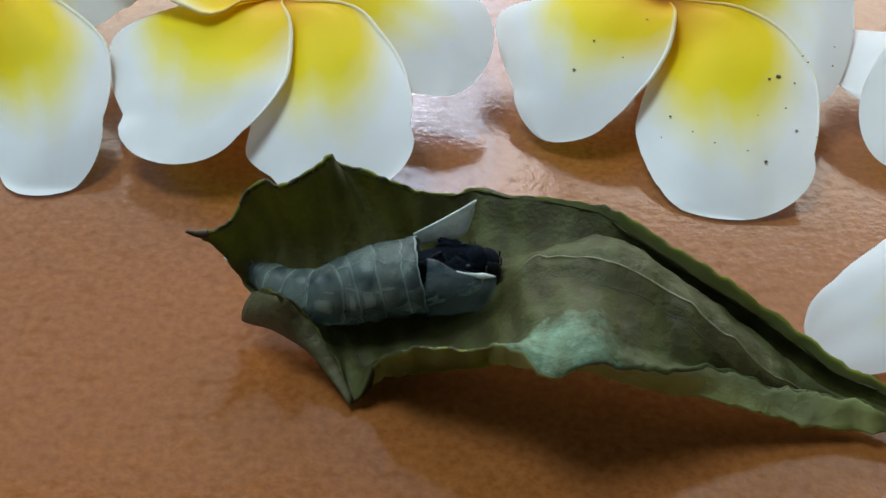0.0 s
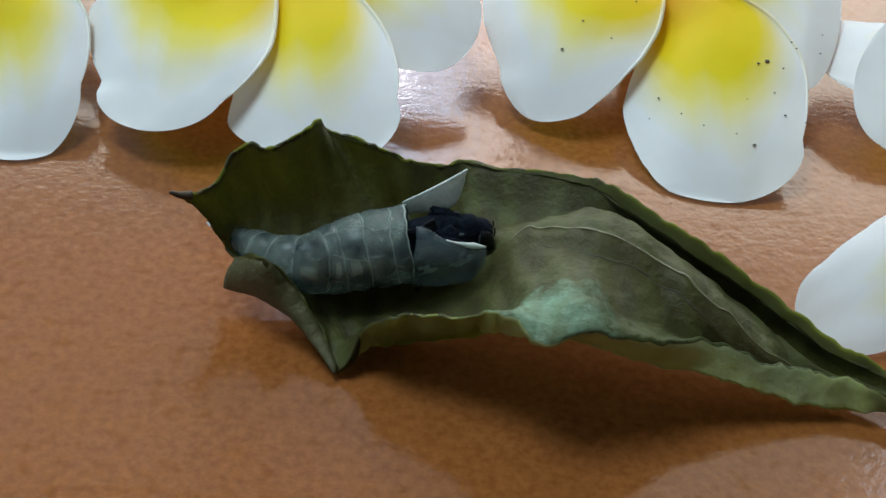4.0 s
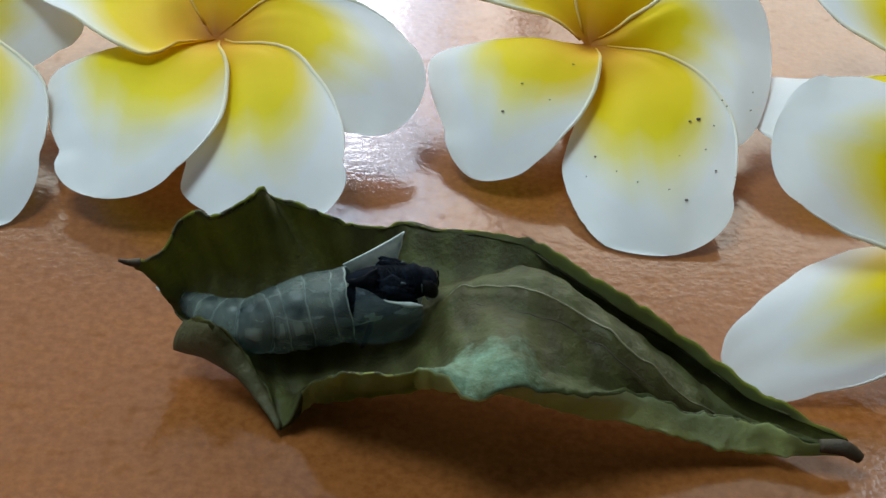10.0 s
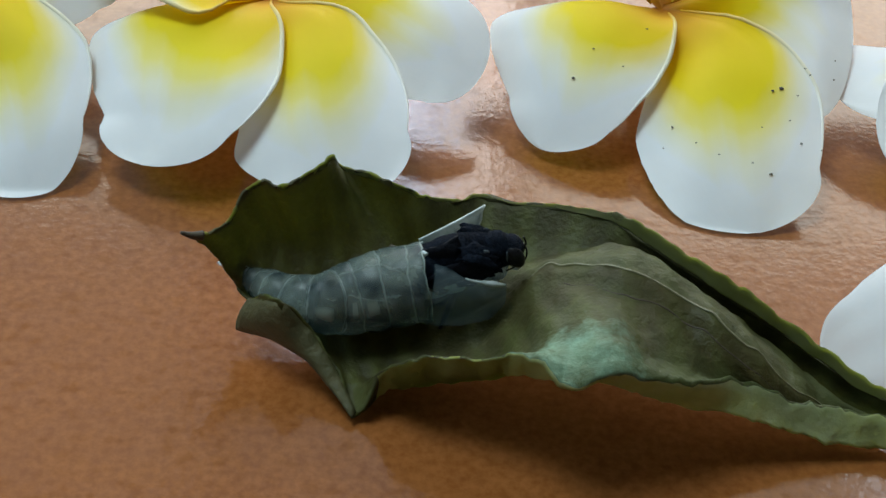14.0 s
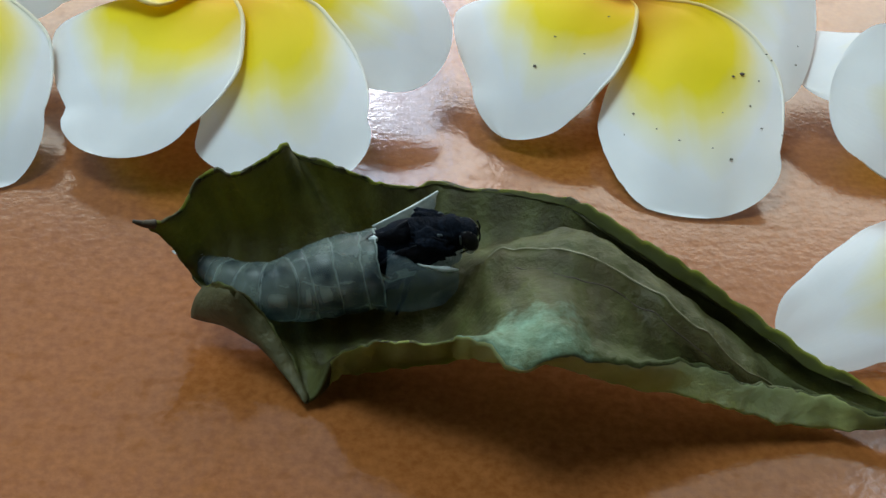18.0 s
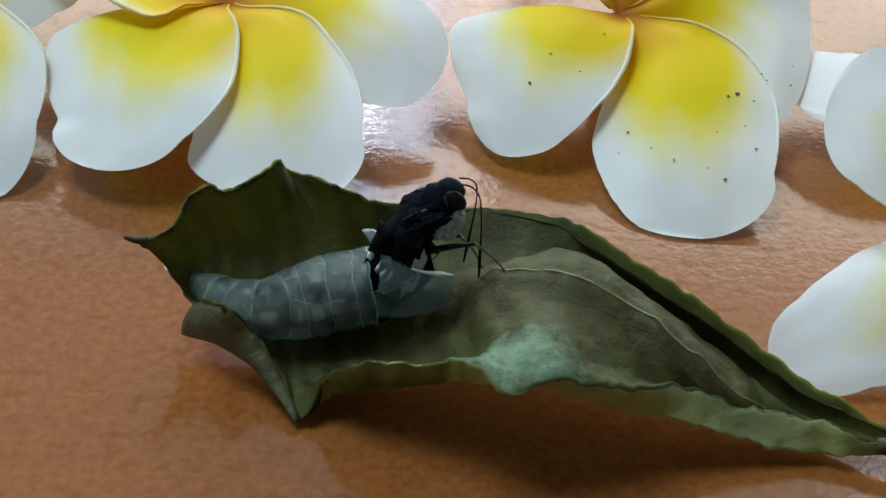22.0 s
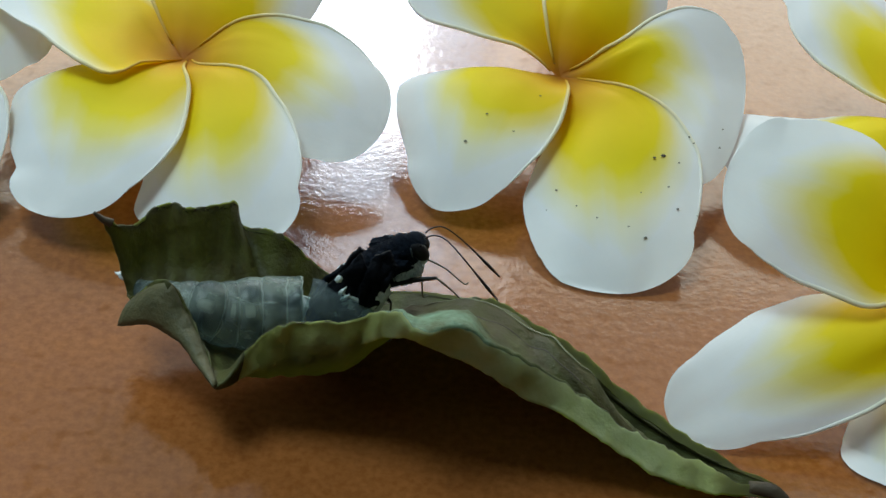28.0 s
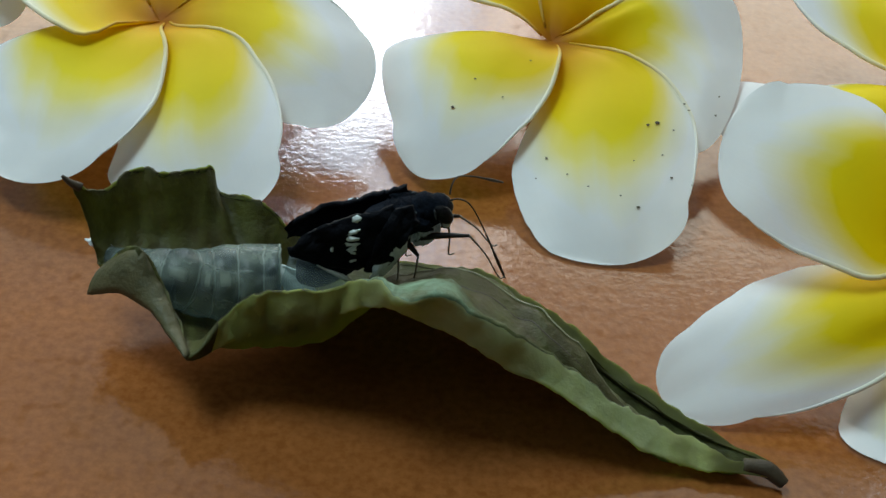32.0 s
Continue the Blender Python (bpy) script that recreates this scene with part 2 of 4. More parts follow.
def petal_material():
    """White petal with a yellow heart that fades out in rays; a little light passes through."""
    m, t, s, out = material("frangipani petal")
    uv, v = coords(t, "UV"), coords(t)
    sep = t.nodes.new("ShaderNodeSeparateXYZ")
    t.links.new(uv, sep.inputs[0])
    along, across = sep.outputs[0], sep.outputs[1]
    info = t.nodes.new("ShaderNodeObjectInfo")
    streak = noise_at(t, coords(t, "UV", (0.6, 7, 1)), 1.7, 2, 0.5)
    bow = arith(t, "MULTIPLY", arith(t, "POWER", arith(t, "ABSOLUTE", arith(t, "SUBTRACT", across, 0.53)), 2.0), 1.4)
    reach = arith(t, "ADD", arith(t, "ADD", along, bow), arith(t, "MULTIPLY", arith(t, "SUBTRACT", streak, 0.5), 0.06))
    reach = arith(t, "ADD", reach, arith(t, "MULTIPLY", arith(t, "SUBTRACT", noise_at(t, v, 70, 3, 0.5), 0.5), 0.14))
    reach = arith(t, "ADD", reach, arith(t, "MULTIPLY", info.outputs["Random"], 0.06))
    # a pale ray from the throat
    ray = arith(t, "MULTIPLY", grey(t, arith(t, "ABSOLUTE", arith(t, "SUBTRACT", across, 0.42)), [(0.0, 1.0), (0.09, 0.0)]), grey(t, along, [(0.2, 0.0), (0.5, 0.05)]))
    reach = arith(t, "ADD", reach, ray)
    white = ramp(t, noise_at(t, v, 90, 4, 0.6), [(0.3, (0.83, 0.845, 0.87)), (0.7, (0.89, 0.895, 0.905))])
    gold = ramp(t, along, [(0.03, (0.40, 0.13, 0.002)), (0.14, (0.72, 0.38, 0.002)), (0.30, (0.86, 0.60, 0.002)), (0.62, (0.90, 0.76, 0.012))])
    base = blend(t, grey(t, reach, [(0.57, 0.0), (0.68, 0.25), (0.78, 0.70), (0.91, 1.0)]), gold, white)
    t.links.new(base, s.inputs["Base Color"])
    s.inputs["Roughness"].default_value = 0.6
    s.inputs["Specular IOR Level"].default_value = 0.22
    ribs = noise_at(t, coords(t, "UV", (0.8, 22, 1)), 2.0, 3, 0.5)
    bump(t, s, arith(t, "ADD", ribs, arith(t, "MULTIPLY", noise_at(t, v, 1500, 3), 0.6)), 0.06, 0.0003)
    translucent(t, s, out, base, 0.28)
    return m


def lip_material():
    """The rolled petal edge: orange yellow in the throat, then cream."""
    m, t, s, out = material("petal edge")
    sep = t.nodes.new("ShaderNodeSeparateXYZ")
    t.links.new(coords(t, "UV"), sep.inputs[0])
    base = ramp(t, sep.outputs[0], [(0.13, (0.74, 0.42, 0.03)), (0.20, (0.86, 0.68, 0.25)), (0.29, (0.87, 0.81, 0.62)), (0.5, (0.88, 0.86, 0.82))])
    t.links.new(base, s.inputs["Base Color"])
    s.inputs["Roughness"].default_value, s.inputs["Specular IOR Level"].default_value = 0.6, 0.2
    bump(t, s, noise_at(t, coords(t), 700, 3), 0.1, 0.0003)
    translucent(t, s, out, base, 0.3)
    return m


def plain(name, a, b, scale, rough, bumpy=0.3, spec=0.5, through=0.0, metres=0.0004):
    """A mottled material from two colours, with fine relief."""
    m, t, s, out = material(name)
    v = coords(t)
    n = noise_at(t, v, scale, 5, 0.6)
    base = ramp(t, n, [(0.3, a), (0.7, b)])
    t.links.new(base, s.inputs["Base Color"])
    t.links.new(grey(t, n, [(0.2, max(rough - 0.08, 0)), (0.8, min(rough + 0.08, 1))]), s.inputs["Roughness"])
    s.inputs["Specular IOR Level"].default_value = spec
    bump(t, s, noise_at(t, v, scale * 3, 4), bumpy, metres)
    if through:
        translucent(t, s, out, base, through)
    return m


def shell_material(name, clear, a, b, rings=0.0):
    """Thin papery chitin that lets what is inside show through; rings: pale seams round the body, with a net of fine veins towards its mouth."""
    m, t, s, out = material(name)
    v = coords(t)
    n = noise_at(t, v, 260, 5, 0.6)
    base = ramp(t, n, [(0.34, a), (0.74, b)])
    veil = grey(t, noise_at(t, v, 240, 4, 0.55), [(0.30, clear - 0.08), (0.70, clear + 0.07)])
    height = noise_at(t, v, 900, 4)
    if rings:
        sep = t.nodes.new("ShaderNodeSeparateXYZ")
        t.links.new(coords(t, "UV"), sep.inputs[0])
        wobble = arith(t, "MULTIPLY", arith(t, "SUBTRACT", noise_at(t, v, 330, 3), 0.5), 0.5)
        f = arith(t, "FRACT", arith(t, "ADD", arith(t, "MULTIPLY", sep.outputs[0], rings), arith(t, "MULTIPLY", wobble, 0.6)))
        seam = grey(t, f, [(0.0, 1.0), (0.045, 0.0), (0.955, 0.0), (1.0, 1.0)])
        g = arith(t, "FRACT", arith(t, "ADD", arith(t, "ADD", arith(t, "MULTIPLY", sep.outputs[1], 8.0), arith(t, "MULTIPLY", wobble, 1.6)), arith(t, "MULTIPLY", sep.outputs[0], 1.6)))
        vein = arith(t, "MULTIPLY", grey(t, g, [(0.0, 1.0), (0.04, 0.0), (0.96, 0.0), (1.0, 1.0)]), grey(t, sep.outputs[0], [(0.52, 0.0), (0.66, 0.45)]))
        line = arith(t, "MULTIPLY", arith(t, "MAXIMUM", seam, vein), grey(t, n, [(0.35, 0.25), (0.6, 1.0)]))
        dark = arith(t, "MULTIPLY", grey(t, f, [(0.1, 0.0), (0.3, 1.0), (0.75, 1.0), (0.92, 0.0)]), grey(t, noise_at(t, coords(t, "UV", (6, 5, 1)), 1.5, 2), [(0.40, 0.0), (0.70, 0.7)]))
        base = blend(t, arith(t, "MULTIPLY", dark, 0.5), base, [c * 0.6 for c in a])
        mark = arith(t, "MULTIPLY", grey(t, arith(t, "ADD", sep.outputs[1], arith(t, "MULTIPLY", wobble, 0.06)), [(0.51, 0.0), (0.54, 1.0), (0.575, 1.0), (0.60, 0.0)]), grey(t, f, [(0.18, 0.0), (0.28, 1.0), (0.6, 1.0), (0.72, 0.0)]))
        mark = arith(t, "MULTIPLY", mark, grey(t, sep.outputs[0], [(0.50, 0.0), (0.58, 0.8), (0.80, 0.8), (0.86, 0.0)]))
        base = blend(t, arith(t, "MULTIPLY", mark, 0.6), base, (0.52, 0.58, 0.48))
        veil = arith(t, "SUBTRACT", veil, arith(t, "MULTIPLY", mark, 0.25))
        base = blend(t, arith(t, "MULTIPLY", line, 0.6), base, (0.64, 0.72, 0.68))
        veil = arith(t, "MAXIMUM", arith(t, "SUBTRACT", arith(t, "ADD", veil, arith(t, "MULTIPLY", dark, 0.07)), arith(t, "MULTIPLY", line, 0.18)), 0.04)
        height = arith(t, "ADD", arith(t, "ADD", height, line), arith(t, "MULTIPLY", grey(t, f, [(0.0, 0.0), (0.4, 1.0), (1.0, 0.0)]), 1.2))
    bump(t, s, height, 0.4, 0.0003)
    t.links.new(base, s.inputs["Base Color"])
    s.inputs["Roughness"].default_value = 0.34
    tr, clr = t.nodes.new("ShaderNodeBsdfTranslucent"), t.nodes.new("ShaderNodeBsdfTransparent")
    clr.inputs["Color"].default_value = (0.86, 0.93, 0.92, 1)
    t.links.new(base, tr.inputs["Color"])
    one, two = t.nodes.new("ShaderNodeMixShader"), t.nodes.new("ShaderNodeMixShader")
    one.inputs[0].default_value = 0.35
    t.links.new(s.outputs[0], one.inputs[1])
    t.links.new(tr.outputs[0], one.inputs[2])
    t.links.new(veil, two.inputs[0])
    t.links.new(one.outputs[0], two.inputs[1])
    t.links.new(clr.outputs[0], two.inputs[2])
    t.links.new(two.outputs[0], out.inputs["Surface"])
    return m


TILE = tile_material()
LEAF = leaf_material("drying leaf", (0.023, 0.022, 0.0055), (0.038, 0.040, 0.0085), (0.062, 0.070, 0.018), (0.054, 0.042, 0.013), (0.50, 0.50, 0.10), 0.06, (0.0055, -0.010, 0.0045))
LEAFBACK = leaf_material("pale leaf underside", (0.30, 0.315, 0.095), (0.37, 0.405, 0.14), (0.47, 0.51, 0.22), (0.32, 0.29, 0.11), (0.76, 0.82, 0.20), 0.60)
PETAL = petal_material()
RIB = plain("leaf rib", (0.12, 0.115, 0.055), (0.20, 0.185, 0.10), 700, 0.5)
DRY = plain("dry brown leaf edge", (0.030, 0.018, 0.009), (0.065, 0.045, 0.020), 600, 0.7)
TUBE = plain("pale green flower tube", (0.55, 0.60, 0.42), (0.72, 0.74, 0.62), 300, 0.5, through=0.2)
DIRT = plain("dirt speck", (0.06, 0.05, 0.035), (0.14, 0.12, 0.09), 2500, 0.9)
SHELL = shell_material("empty pupal skin", 0.54, (0.050, 0.074, 0.088), (0.46, 0.52, 0.45), 9.5)
CASE = shell_material("wing case skin", 0.78, (0.08, 0.12, 0.15), (0.46, 0.54, 0.53))
BAND = shell_material("pupal seam", 0.35, (0.48, 0.56, 0.52), (0.66, 0.72, 0.68))
WHITESKIN = plain("white dry skin edge", (0.55, 0.62, 0.60), (0.78, 0.82, 0.80), 800, 0.45, through=0.3)
SILK = plain("white silk", (0.6, 0.66, 0.7), (0.85, 0.88, 0.9), 1500, 0.6, through=0.2)
FUR = plain("black scales", (0.0018, 0.0028, 0.005), (0.009, 0.013, 0.022), 1600, 0.75, 0.6, 0.05)
WINGBLACK = plain("black wing scales", (0.0012, 0.0015, 0.003), (0.006, 0.007, 0.011), 1200, 0.6, 0.5, 0.08)
WINGWHITE = plain("white wing scales", (0.56, 0.63, 0.64), (0.80, 0.86, 0.86), 1500, 0.6)
BELLY = plain("blue grey belly scales", (0.20, 0.28, 0.35), (0.58, 0.68, 0.74), 900, 0.65, 0.8)
BREASTHAIR = plain("blue white breast hair", (0.52, 0.63, 0.72), (0.88, 0.94, 0.97), 700, 0.6, 0.3)
GREYMARK = plain("grey scale dusting", (0.03, 0.04, 0.05), (0.12, 0.15, 0.17), 1500, 0.7)
EYE = plain("dark compound eye", (0.004, 0.004, 0.005), (0.013, 0.012, 0.014), 3000, 0.3, 0.2, 0.2)
HORN = plain("dark horn", (0.004, 0.003, 0.004), (0.016, 0.011, 0.010), 1500, 0.5, 0.2, 0.3)
PALELEG = plain("pale leg", (0.09, 0.072, 0.052), (0.22, 0.19, 0.14), 1500, 0.5)
MARGIN = plain("pale dry leaf margin", (0.09, 0.085, 0.04), (0.17, 0.155, 0.085), 700, 0.6, through=0.2)
WALL = plain("dark grey wall paint", (0.10, 0.10, 0.10), (0.14, 0.14, 0.135), 9, 0.8, 0.2, metres=0.002)
CEIL = plain("grey ceiling boards", (0.22, 0.22, 0.215), (0.27, 0.27, 0.265), 7, 0.85, 0.2, metres=0.002)
PALEWALL = plain("white wall paint", (0.66, 0.66, 0.66), (0.74, 0.74, 0.74), 9, 0.8, 0.2, metres=0.002)
FRAME = plain("brown window wood", (0.16, 0.08, 0.035), (0.26, 0.14, 0.07), 40, 0.45, metres=0.001)


# ---- mesh helpers ----
def mesh_of(name, verts, faces, material, uvs=None, smooth=True):
    me = bpy.data.meshes.new(name)
    me.from_pydata([tuple(v) for v in verts], [], faces)
    me.materials.append(material)
    if uvs is not None:
        layer = me.uv_layers.new(name="UVMap")
        for loop in me.loops:
            layer.data[loop.index].uv = uvs[loop.vertex_index]
    if smooth:
        me.polygons.foreach_set("use_smooth", [True] * len(me.polygons))
    me.update()
    return me


def part(name, me, parent, label=""):
    ob = new(name, me)
    ob.parent = parent
    return tagged(ob, label) if label else ob


def thing(name, at, label, category, group=""):
    ob = new(name)
    ob.location = at
    ob.empty_display_size = 0.01
    return tagged(ob, label, category, group)


def thicken(ob, metres, offset=0.0):
    s = ob.modifiers.new("thickness", "SOLIDIFY")
    s.thickness, s.offset = metres, offset
    return ob


def smooth_line(points, steps):
    """Points along a Catmull-Rom curve through the given ones."""
    p = [Vector(q) for q in points]
    p = [2 * p[0] - p[1], *p, 2 * p[-1] - p[-2]]
    out = []
    for i in range(1, len(p) - 2):
        for k in range(steps):
            a = k / steps
            out.append(0.5 * (2 * p[i] + (p[i + 1] - p[i - 1]) * a + (2 * p[i - 1] - 5 * p[i] + 4 * p[i + 1] - p[i + 2]) * a * a
                              + (3 * p[i] - p[i - 1] - 3 * p[i + 1] + p[i + 2]) * a ** 3))
    out.append(p[-2].copy())
    return out


def grid_faces(rows, cols, closed=False):
    f = []
    for i in range(rows - 1):
        for j in range(cols if closed else cols - 1):
            k = (j + 1) % cols
            f.append((i * cols + j, i * cols + k, (i + 1) * cols + k, (i + 1) * cols + j))
    return f


def tube(name, points, radii, material, sides=8, steps=5, flat=1.0):
    """A round tube along a smooth line, closed at both ends; radii are spread evenly along it."""
    line = smooth_line(points, steps)
    n = len(line)
    rad = np.interp(np.linspace(0, 1, n), np.linspace(0, 1, len(radii)), radii).tolist()
    verts, up = [], None
    for i, c in enumerate(line):
        d = (line[min(i + 1, n - 1)] - line[max(i - 1, 0)]).normalized()
        up = (Vector((0, 0, 1)) if abs(d.z) < 0.9 else Vector((0, 1, 0))) if up is None else up
        side = d.cross(up).normalized()
        up = side.cross(d).normalized()
        for k in range(sides):
            a = 2 * math.pi * k / sides
            verts.append(c + rad[i] * (math.cos(a) * side + math.sin(a) * up * flat))
    faces = grid_faces(n, sides, True)
    verts += [line[0], line[-1]]
    faces += [((k + 1) % sides, k, n * sides) for k in range(sides)]
    faces += [((n - 1) * sides + k, (n - 1) * sides + (k + 1) % sides, n * sides + 1) for k in range(sides)]
    return mesh_of(name, verts, faces, material)


def blob(name, radii, material, seed=0.0, rough=0.0, rings=14, sides=20):
    """A rounded lump with uneven surface."""
    verts = []
    for i in range(rings + 1):
        a = math.pi * i / rings
        for k in range(sides):
            b = 2 * math.pi * k / sides
            n = Vector((-math.cos(a), math.sin(a) * math.cos(b), math.sin(a) * math.sin(b)))
            q = Vector((n.x * radii[0], n.y * radii[1], n.z * radii[2]))
            verts.append(q * (1 + rough * noise.noise(n * 2.3 + Vector((seed, seed, 0)))))
    return mesh_of(name, verts, grid_faces(rings + 1, sides, True), material)


def box(name, lo, hi, material, bevel=0.0):
    bm = bmesh.new()
    bmesh.ops.create_cube(bm, size=1)
    for v in bm.verts:
        v.co = Vector([l + (c + 0.5) * (h - l) for c, l, h in zip(v.co, lo, hi)])
    if bevel:
        bmesh.ops.bevel(bm, geom=bm.edges[:], offset=bevel, segments=2, affect="EDGES")
    me = bpy.data.meshes.new(name)
    bm.to_mesh(me)
    bm.free()
    me.materials.append(material)
    return me


def structure(name, me, label):
    return tagged(new(name, me), label, kind="structure")


# ---- the room ----
structure("floor", box("floor", (-2.0, -2.0, -0.02), (2.0, 1.7, 0.0), TILE), "glossy mottled orange-brown terracotta tile floor")
def slab(name, pieces, material, label):
    """Several boxes of one wall or ceiling as one mesh."""
    bm = bmesh.new()
    for lo, hi in pieces:
        for v in bmesh.ops.create_cube(bm, size=1)["verts"]:
            v.co = Vector([l + (c + 0.5) * (h - l) for c, l, h in zip(v.co, lo, hi)])
    me = bpy.data.meshes.new(name)
    bm.to_mesh(me)
    bm.free()
    me.materials.append(material)
    return structure(name, me, label)


def ceiling():
    x0, x1, y0, y1, z = TOP_X - TOP_W / 2, TOP_X + TOP_W / 2, TOP_Y - TOP_D / 2, TOP_Y + TOP_D / 2, CEIL_Z
    slab("ceiling", (((-2.0, -2.0, z), (x0, 1.7, z + 0.05)), ((x1, -2.0, z), (2.0, 1.7, z + 0.05)),
                     ((x0, -2.0, z), (x1, y0, z + 0.05)), ((x0, y1, z), (x1, 1.7, z + 0.05))), CEIL, "unseen grey boarded ceiling with an opening for the added top light")


ceiling()
# unseen walls that close the room, kept dark to hold bounced light down
structure("wall_south", box("wall_south", (-2.0, -2.1, 0.0), (2.0, -2.0, CEIL_Z), WALL), "plain dark grey painted wall")
structure("wall_east", box("wall_east", (2.0, -2.1, 0.0), (2.1, 1.8, CEIL_Z), WALL), "plain dark grey painted wall")
slab("wall_west", (((-2.1, -2.1, 0.0), (-2.0, FILL_Y - FILL_W / 2, CEIL_Z)), ((-2.1, FILL_Y + FILL_W / 2, 0.0), (-2.0, 1.8, CEIL_Z)), ((-2.1, FILL_Y - FILL_W / 2, 0.0), (-2.0, FILL_Y + FILL_W / 2, FILL_Z0)),
                   ((-2.1, FILL_Y - FILL_W / 2, FILL_Z1), (-2.0, FILL_Y + FILL_W / 2, CEIL_Z))), WALL, "unseen plain dark grey painted wall with an opening for the added fill")


def north_wall():
    x0, x1 = WIN_X - WIN_W / 2, WIN_X + WIN_W / 2
    slab("wall_north", (((-2.0, WALL_Y, 0), (x0, WALL_Y + 0.1, CEIL_Z)), ((x1, WALL_Y, 0), (2.0, WALL_Y + 0.1, CEIL_Z)),
                        ((x0, WALL_Y, 0), (x1, WALL_Y + 0.1, WIN_Z0)), ((x0, WALL_Y, WIN_Z1), (x1, WALL_Y + 0.1, CEIL_Z))), PALEWALL, "white painted wall with a window opening")
    win = structure("window_1", box("window_1", (x0, WALL_Y + 0.06, WIN_Z0), (x1, WALL_Y + 0.1, WIN_Z0 + 0.04), FRAME, 0.004), "open brown wooden window frame")
    for at in (-1.09, -0.26, 0.25, 1.09):
        part("mullion", box("mullion", (WIN_X + at - 0.012, WALL_Y + 0.03, WIN_Z0 + 0.04), (WIN_X + at + 0.012, WALL_Y + 0.06, WIN_Z1 - 0.04), FRAME, 0.003), win)
    for lo, hi in (((x0, WALL_Y + 0.06, WIN_Z1 - 0.04), (x1, WALL_Y + 0.1, WIN_Z1)), ((x0, WALL_Y + 0.06, WIN_Z0 + 0.04), (x0 + 0.04, WALL_Y + 0.1, WIN_Z1 - 0.04)),
                   ((x1 - 0.04, WALL_Y + 0.06, WIN_Z0 + 0.04), (x1, WALL_Y + 0.1, WIN_Z1 - 0.04))):
        part("window_frame", box("window_frame", lo, hi, FRAME, 0.004), win)


north_wall()


# ---- the flowers ----
STATIONS = (0.0, 0.12, 0.25, 0.4, 0.55, 0.7, 0.82, 0.92, 0.98, 1.0)


def petal_mesh(cup, lift, angle, length, left, right, seed, rounded=1.0, drop=0.0):
    """One petal in its flower's plane, in millimetres: widths to both sides of its axis at the stations. The left edge rolls up over the next petal."""
    a = radians(angle)
    ax, nx = Vector((math.cos(a), math.sin(a))), Vector((-math.sin(a), math.cos(a)))
    l = [0.7, *left, 0.76 * left[-1] + 0.24 * right[-1]]
    r = [-0.7, *right, 0.24 * left[-1] + 0.76 * right[-1]]
    rows, cols = 44, 25
    verts, uvs, edge = [], [], []
    for i in range(rows):
        s = 1 - (1 - i / (rows - 1)) ** 1.6
        wl, wr = smooth_values(l, s), smooth_values(r, s)
        if s > 0.82:
            # a rounded tip
            m0, m1 = (smooth_values(l, 0.82) + smooth_values(r, 0.82)) / 2, (smooth_values(l, 0.98) + smooth_values(r, 0.98)) / 2
            mid, half = m0 + (0.7 - 0.4 * rounded) * (m1 - m0) * (s - 0.82) / 0.16, (wl - wr) / 2
            full = (smooth_values(l, 0.82) - smooth_values(r, 0.82)) / 2 * math.sqrt(max(0, 1 - ((s - 0.82) / 0.18) ** 2))
            half = rounded * full + (1 - rounded) * half * math.sqrt(max(0, 1 - ((s - 0.82) / 0.18) ** 4))
            wl, wr = mid + half, mid - half
        rag = 0.25 * noise.noise(Vector((s * 7, seed, 0))) * min(1, s * 3)
        nick = 0.16 * (noise.noise(Vector((s * 9, seed + 7, 0))) + 0.8 * noise.noise(Vector((s * 31, seed + 3, 0)))) * min(1, max(0, s - 0.3) * 4)
        for j in range(cols):
            c = j / (cols - 1)
            w = wr + rag + nick * (1 - c) + (wl - wr) * c
            p = ax * (s * length) + nx * w
            wn = 2 * c - 1
            k = min(1, p.length / length * 4) * math.sqrt(max(0, 1 - max(0, (s - 0.82) / 0.18) ** 2))
            # the covering edge stands up in a lip near the throat, the covered one sinks; the blade between is gently domed
            h = cup(p.x, p.y) + lift * k * (1.5 * wn) + k * (1.0 * max(0, wn - 0.72) ** 2 * 12 * max(0, 0.9 - s) - 3.2 * max(0, -wn - 0.1) ** 2 * min(1, s * 8) * max(0, 1 - (s / 0.9) ** 3))
            h += k * (1.9 * (1 - wn * wn) * math.sin(math.pi * s ** 0.75) * (1 + 0.3 * wn) - 0.35 * math.exp(-((wn - 0.5) / 0.2) ** 2) * (1 - s))
            h += k * 0.75 * noise.noise(Vector((s * 2.2, c * 1.7, seed * 3.1))) + k * 0.22 * noise.noise(Vector((s * 5.5, c * 4.5, seed * 1.3))) - 10.0 * max(0, s - 0.68) ** 2
            h += 0.5 * s * noise.noise(Vector((s * 3, wn * 2.5, seed * 5.7))) * max(0, abs(wn) - 0.6)
            h -= 1.6 * max(0, 1 - s * 6) + drop * s * s
            verts.append(Vector((p.x, p.y, h)))
            uvs.append((0.1 * s + 0.9 * p.length / length, c))
        edge.append(verts[-1].copy())
    return verts, uvs, edge, grid_faces(rows, cols)


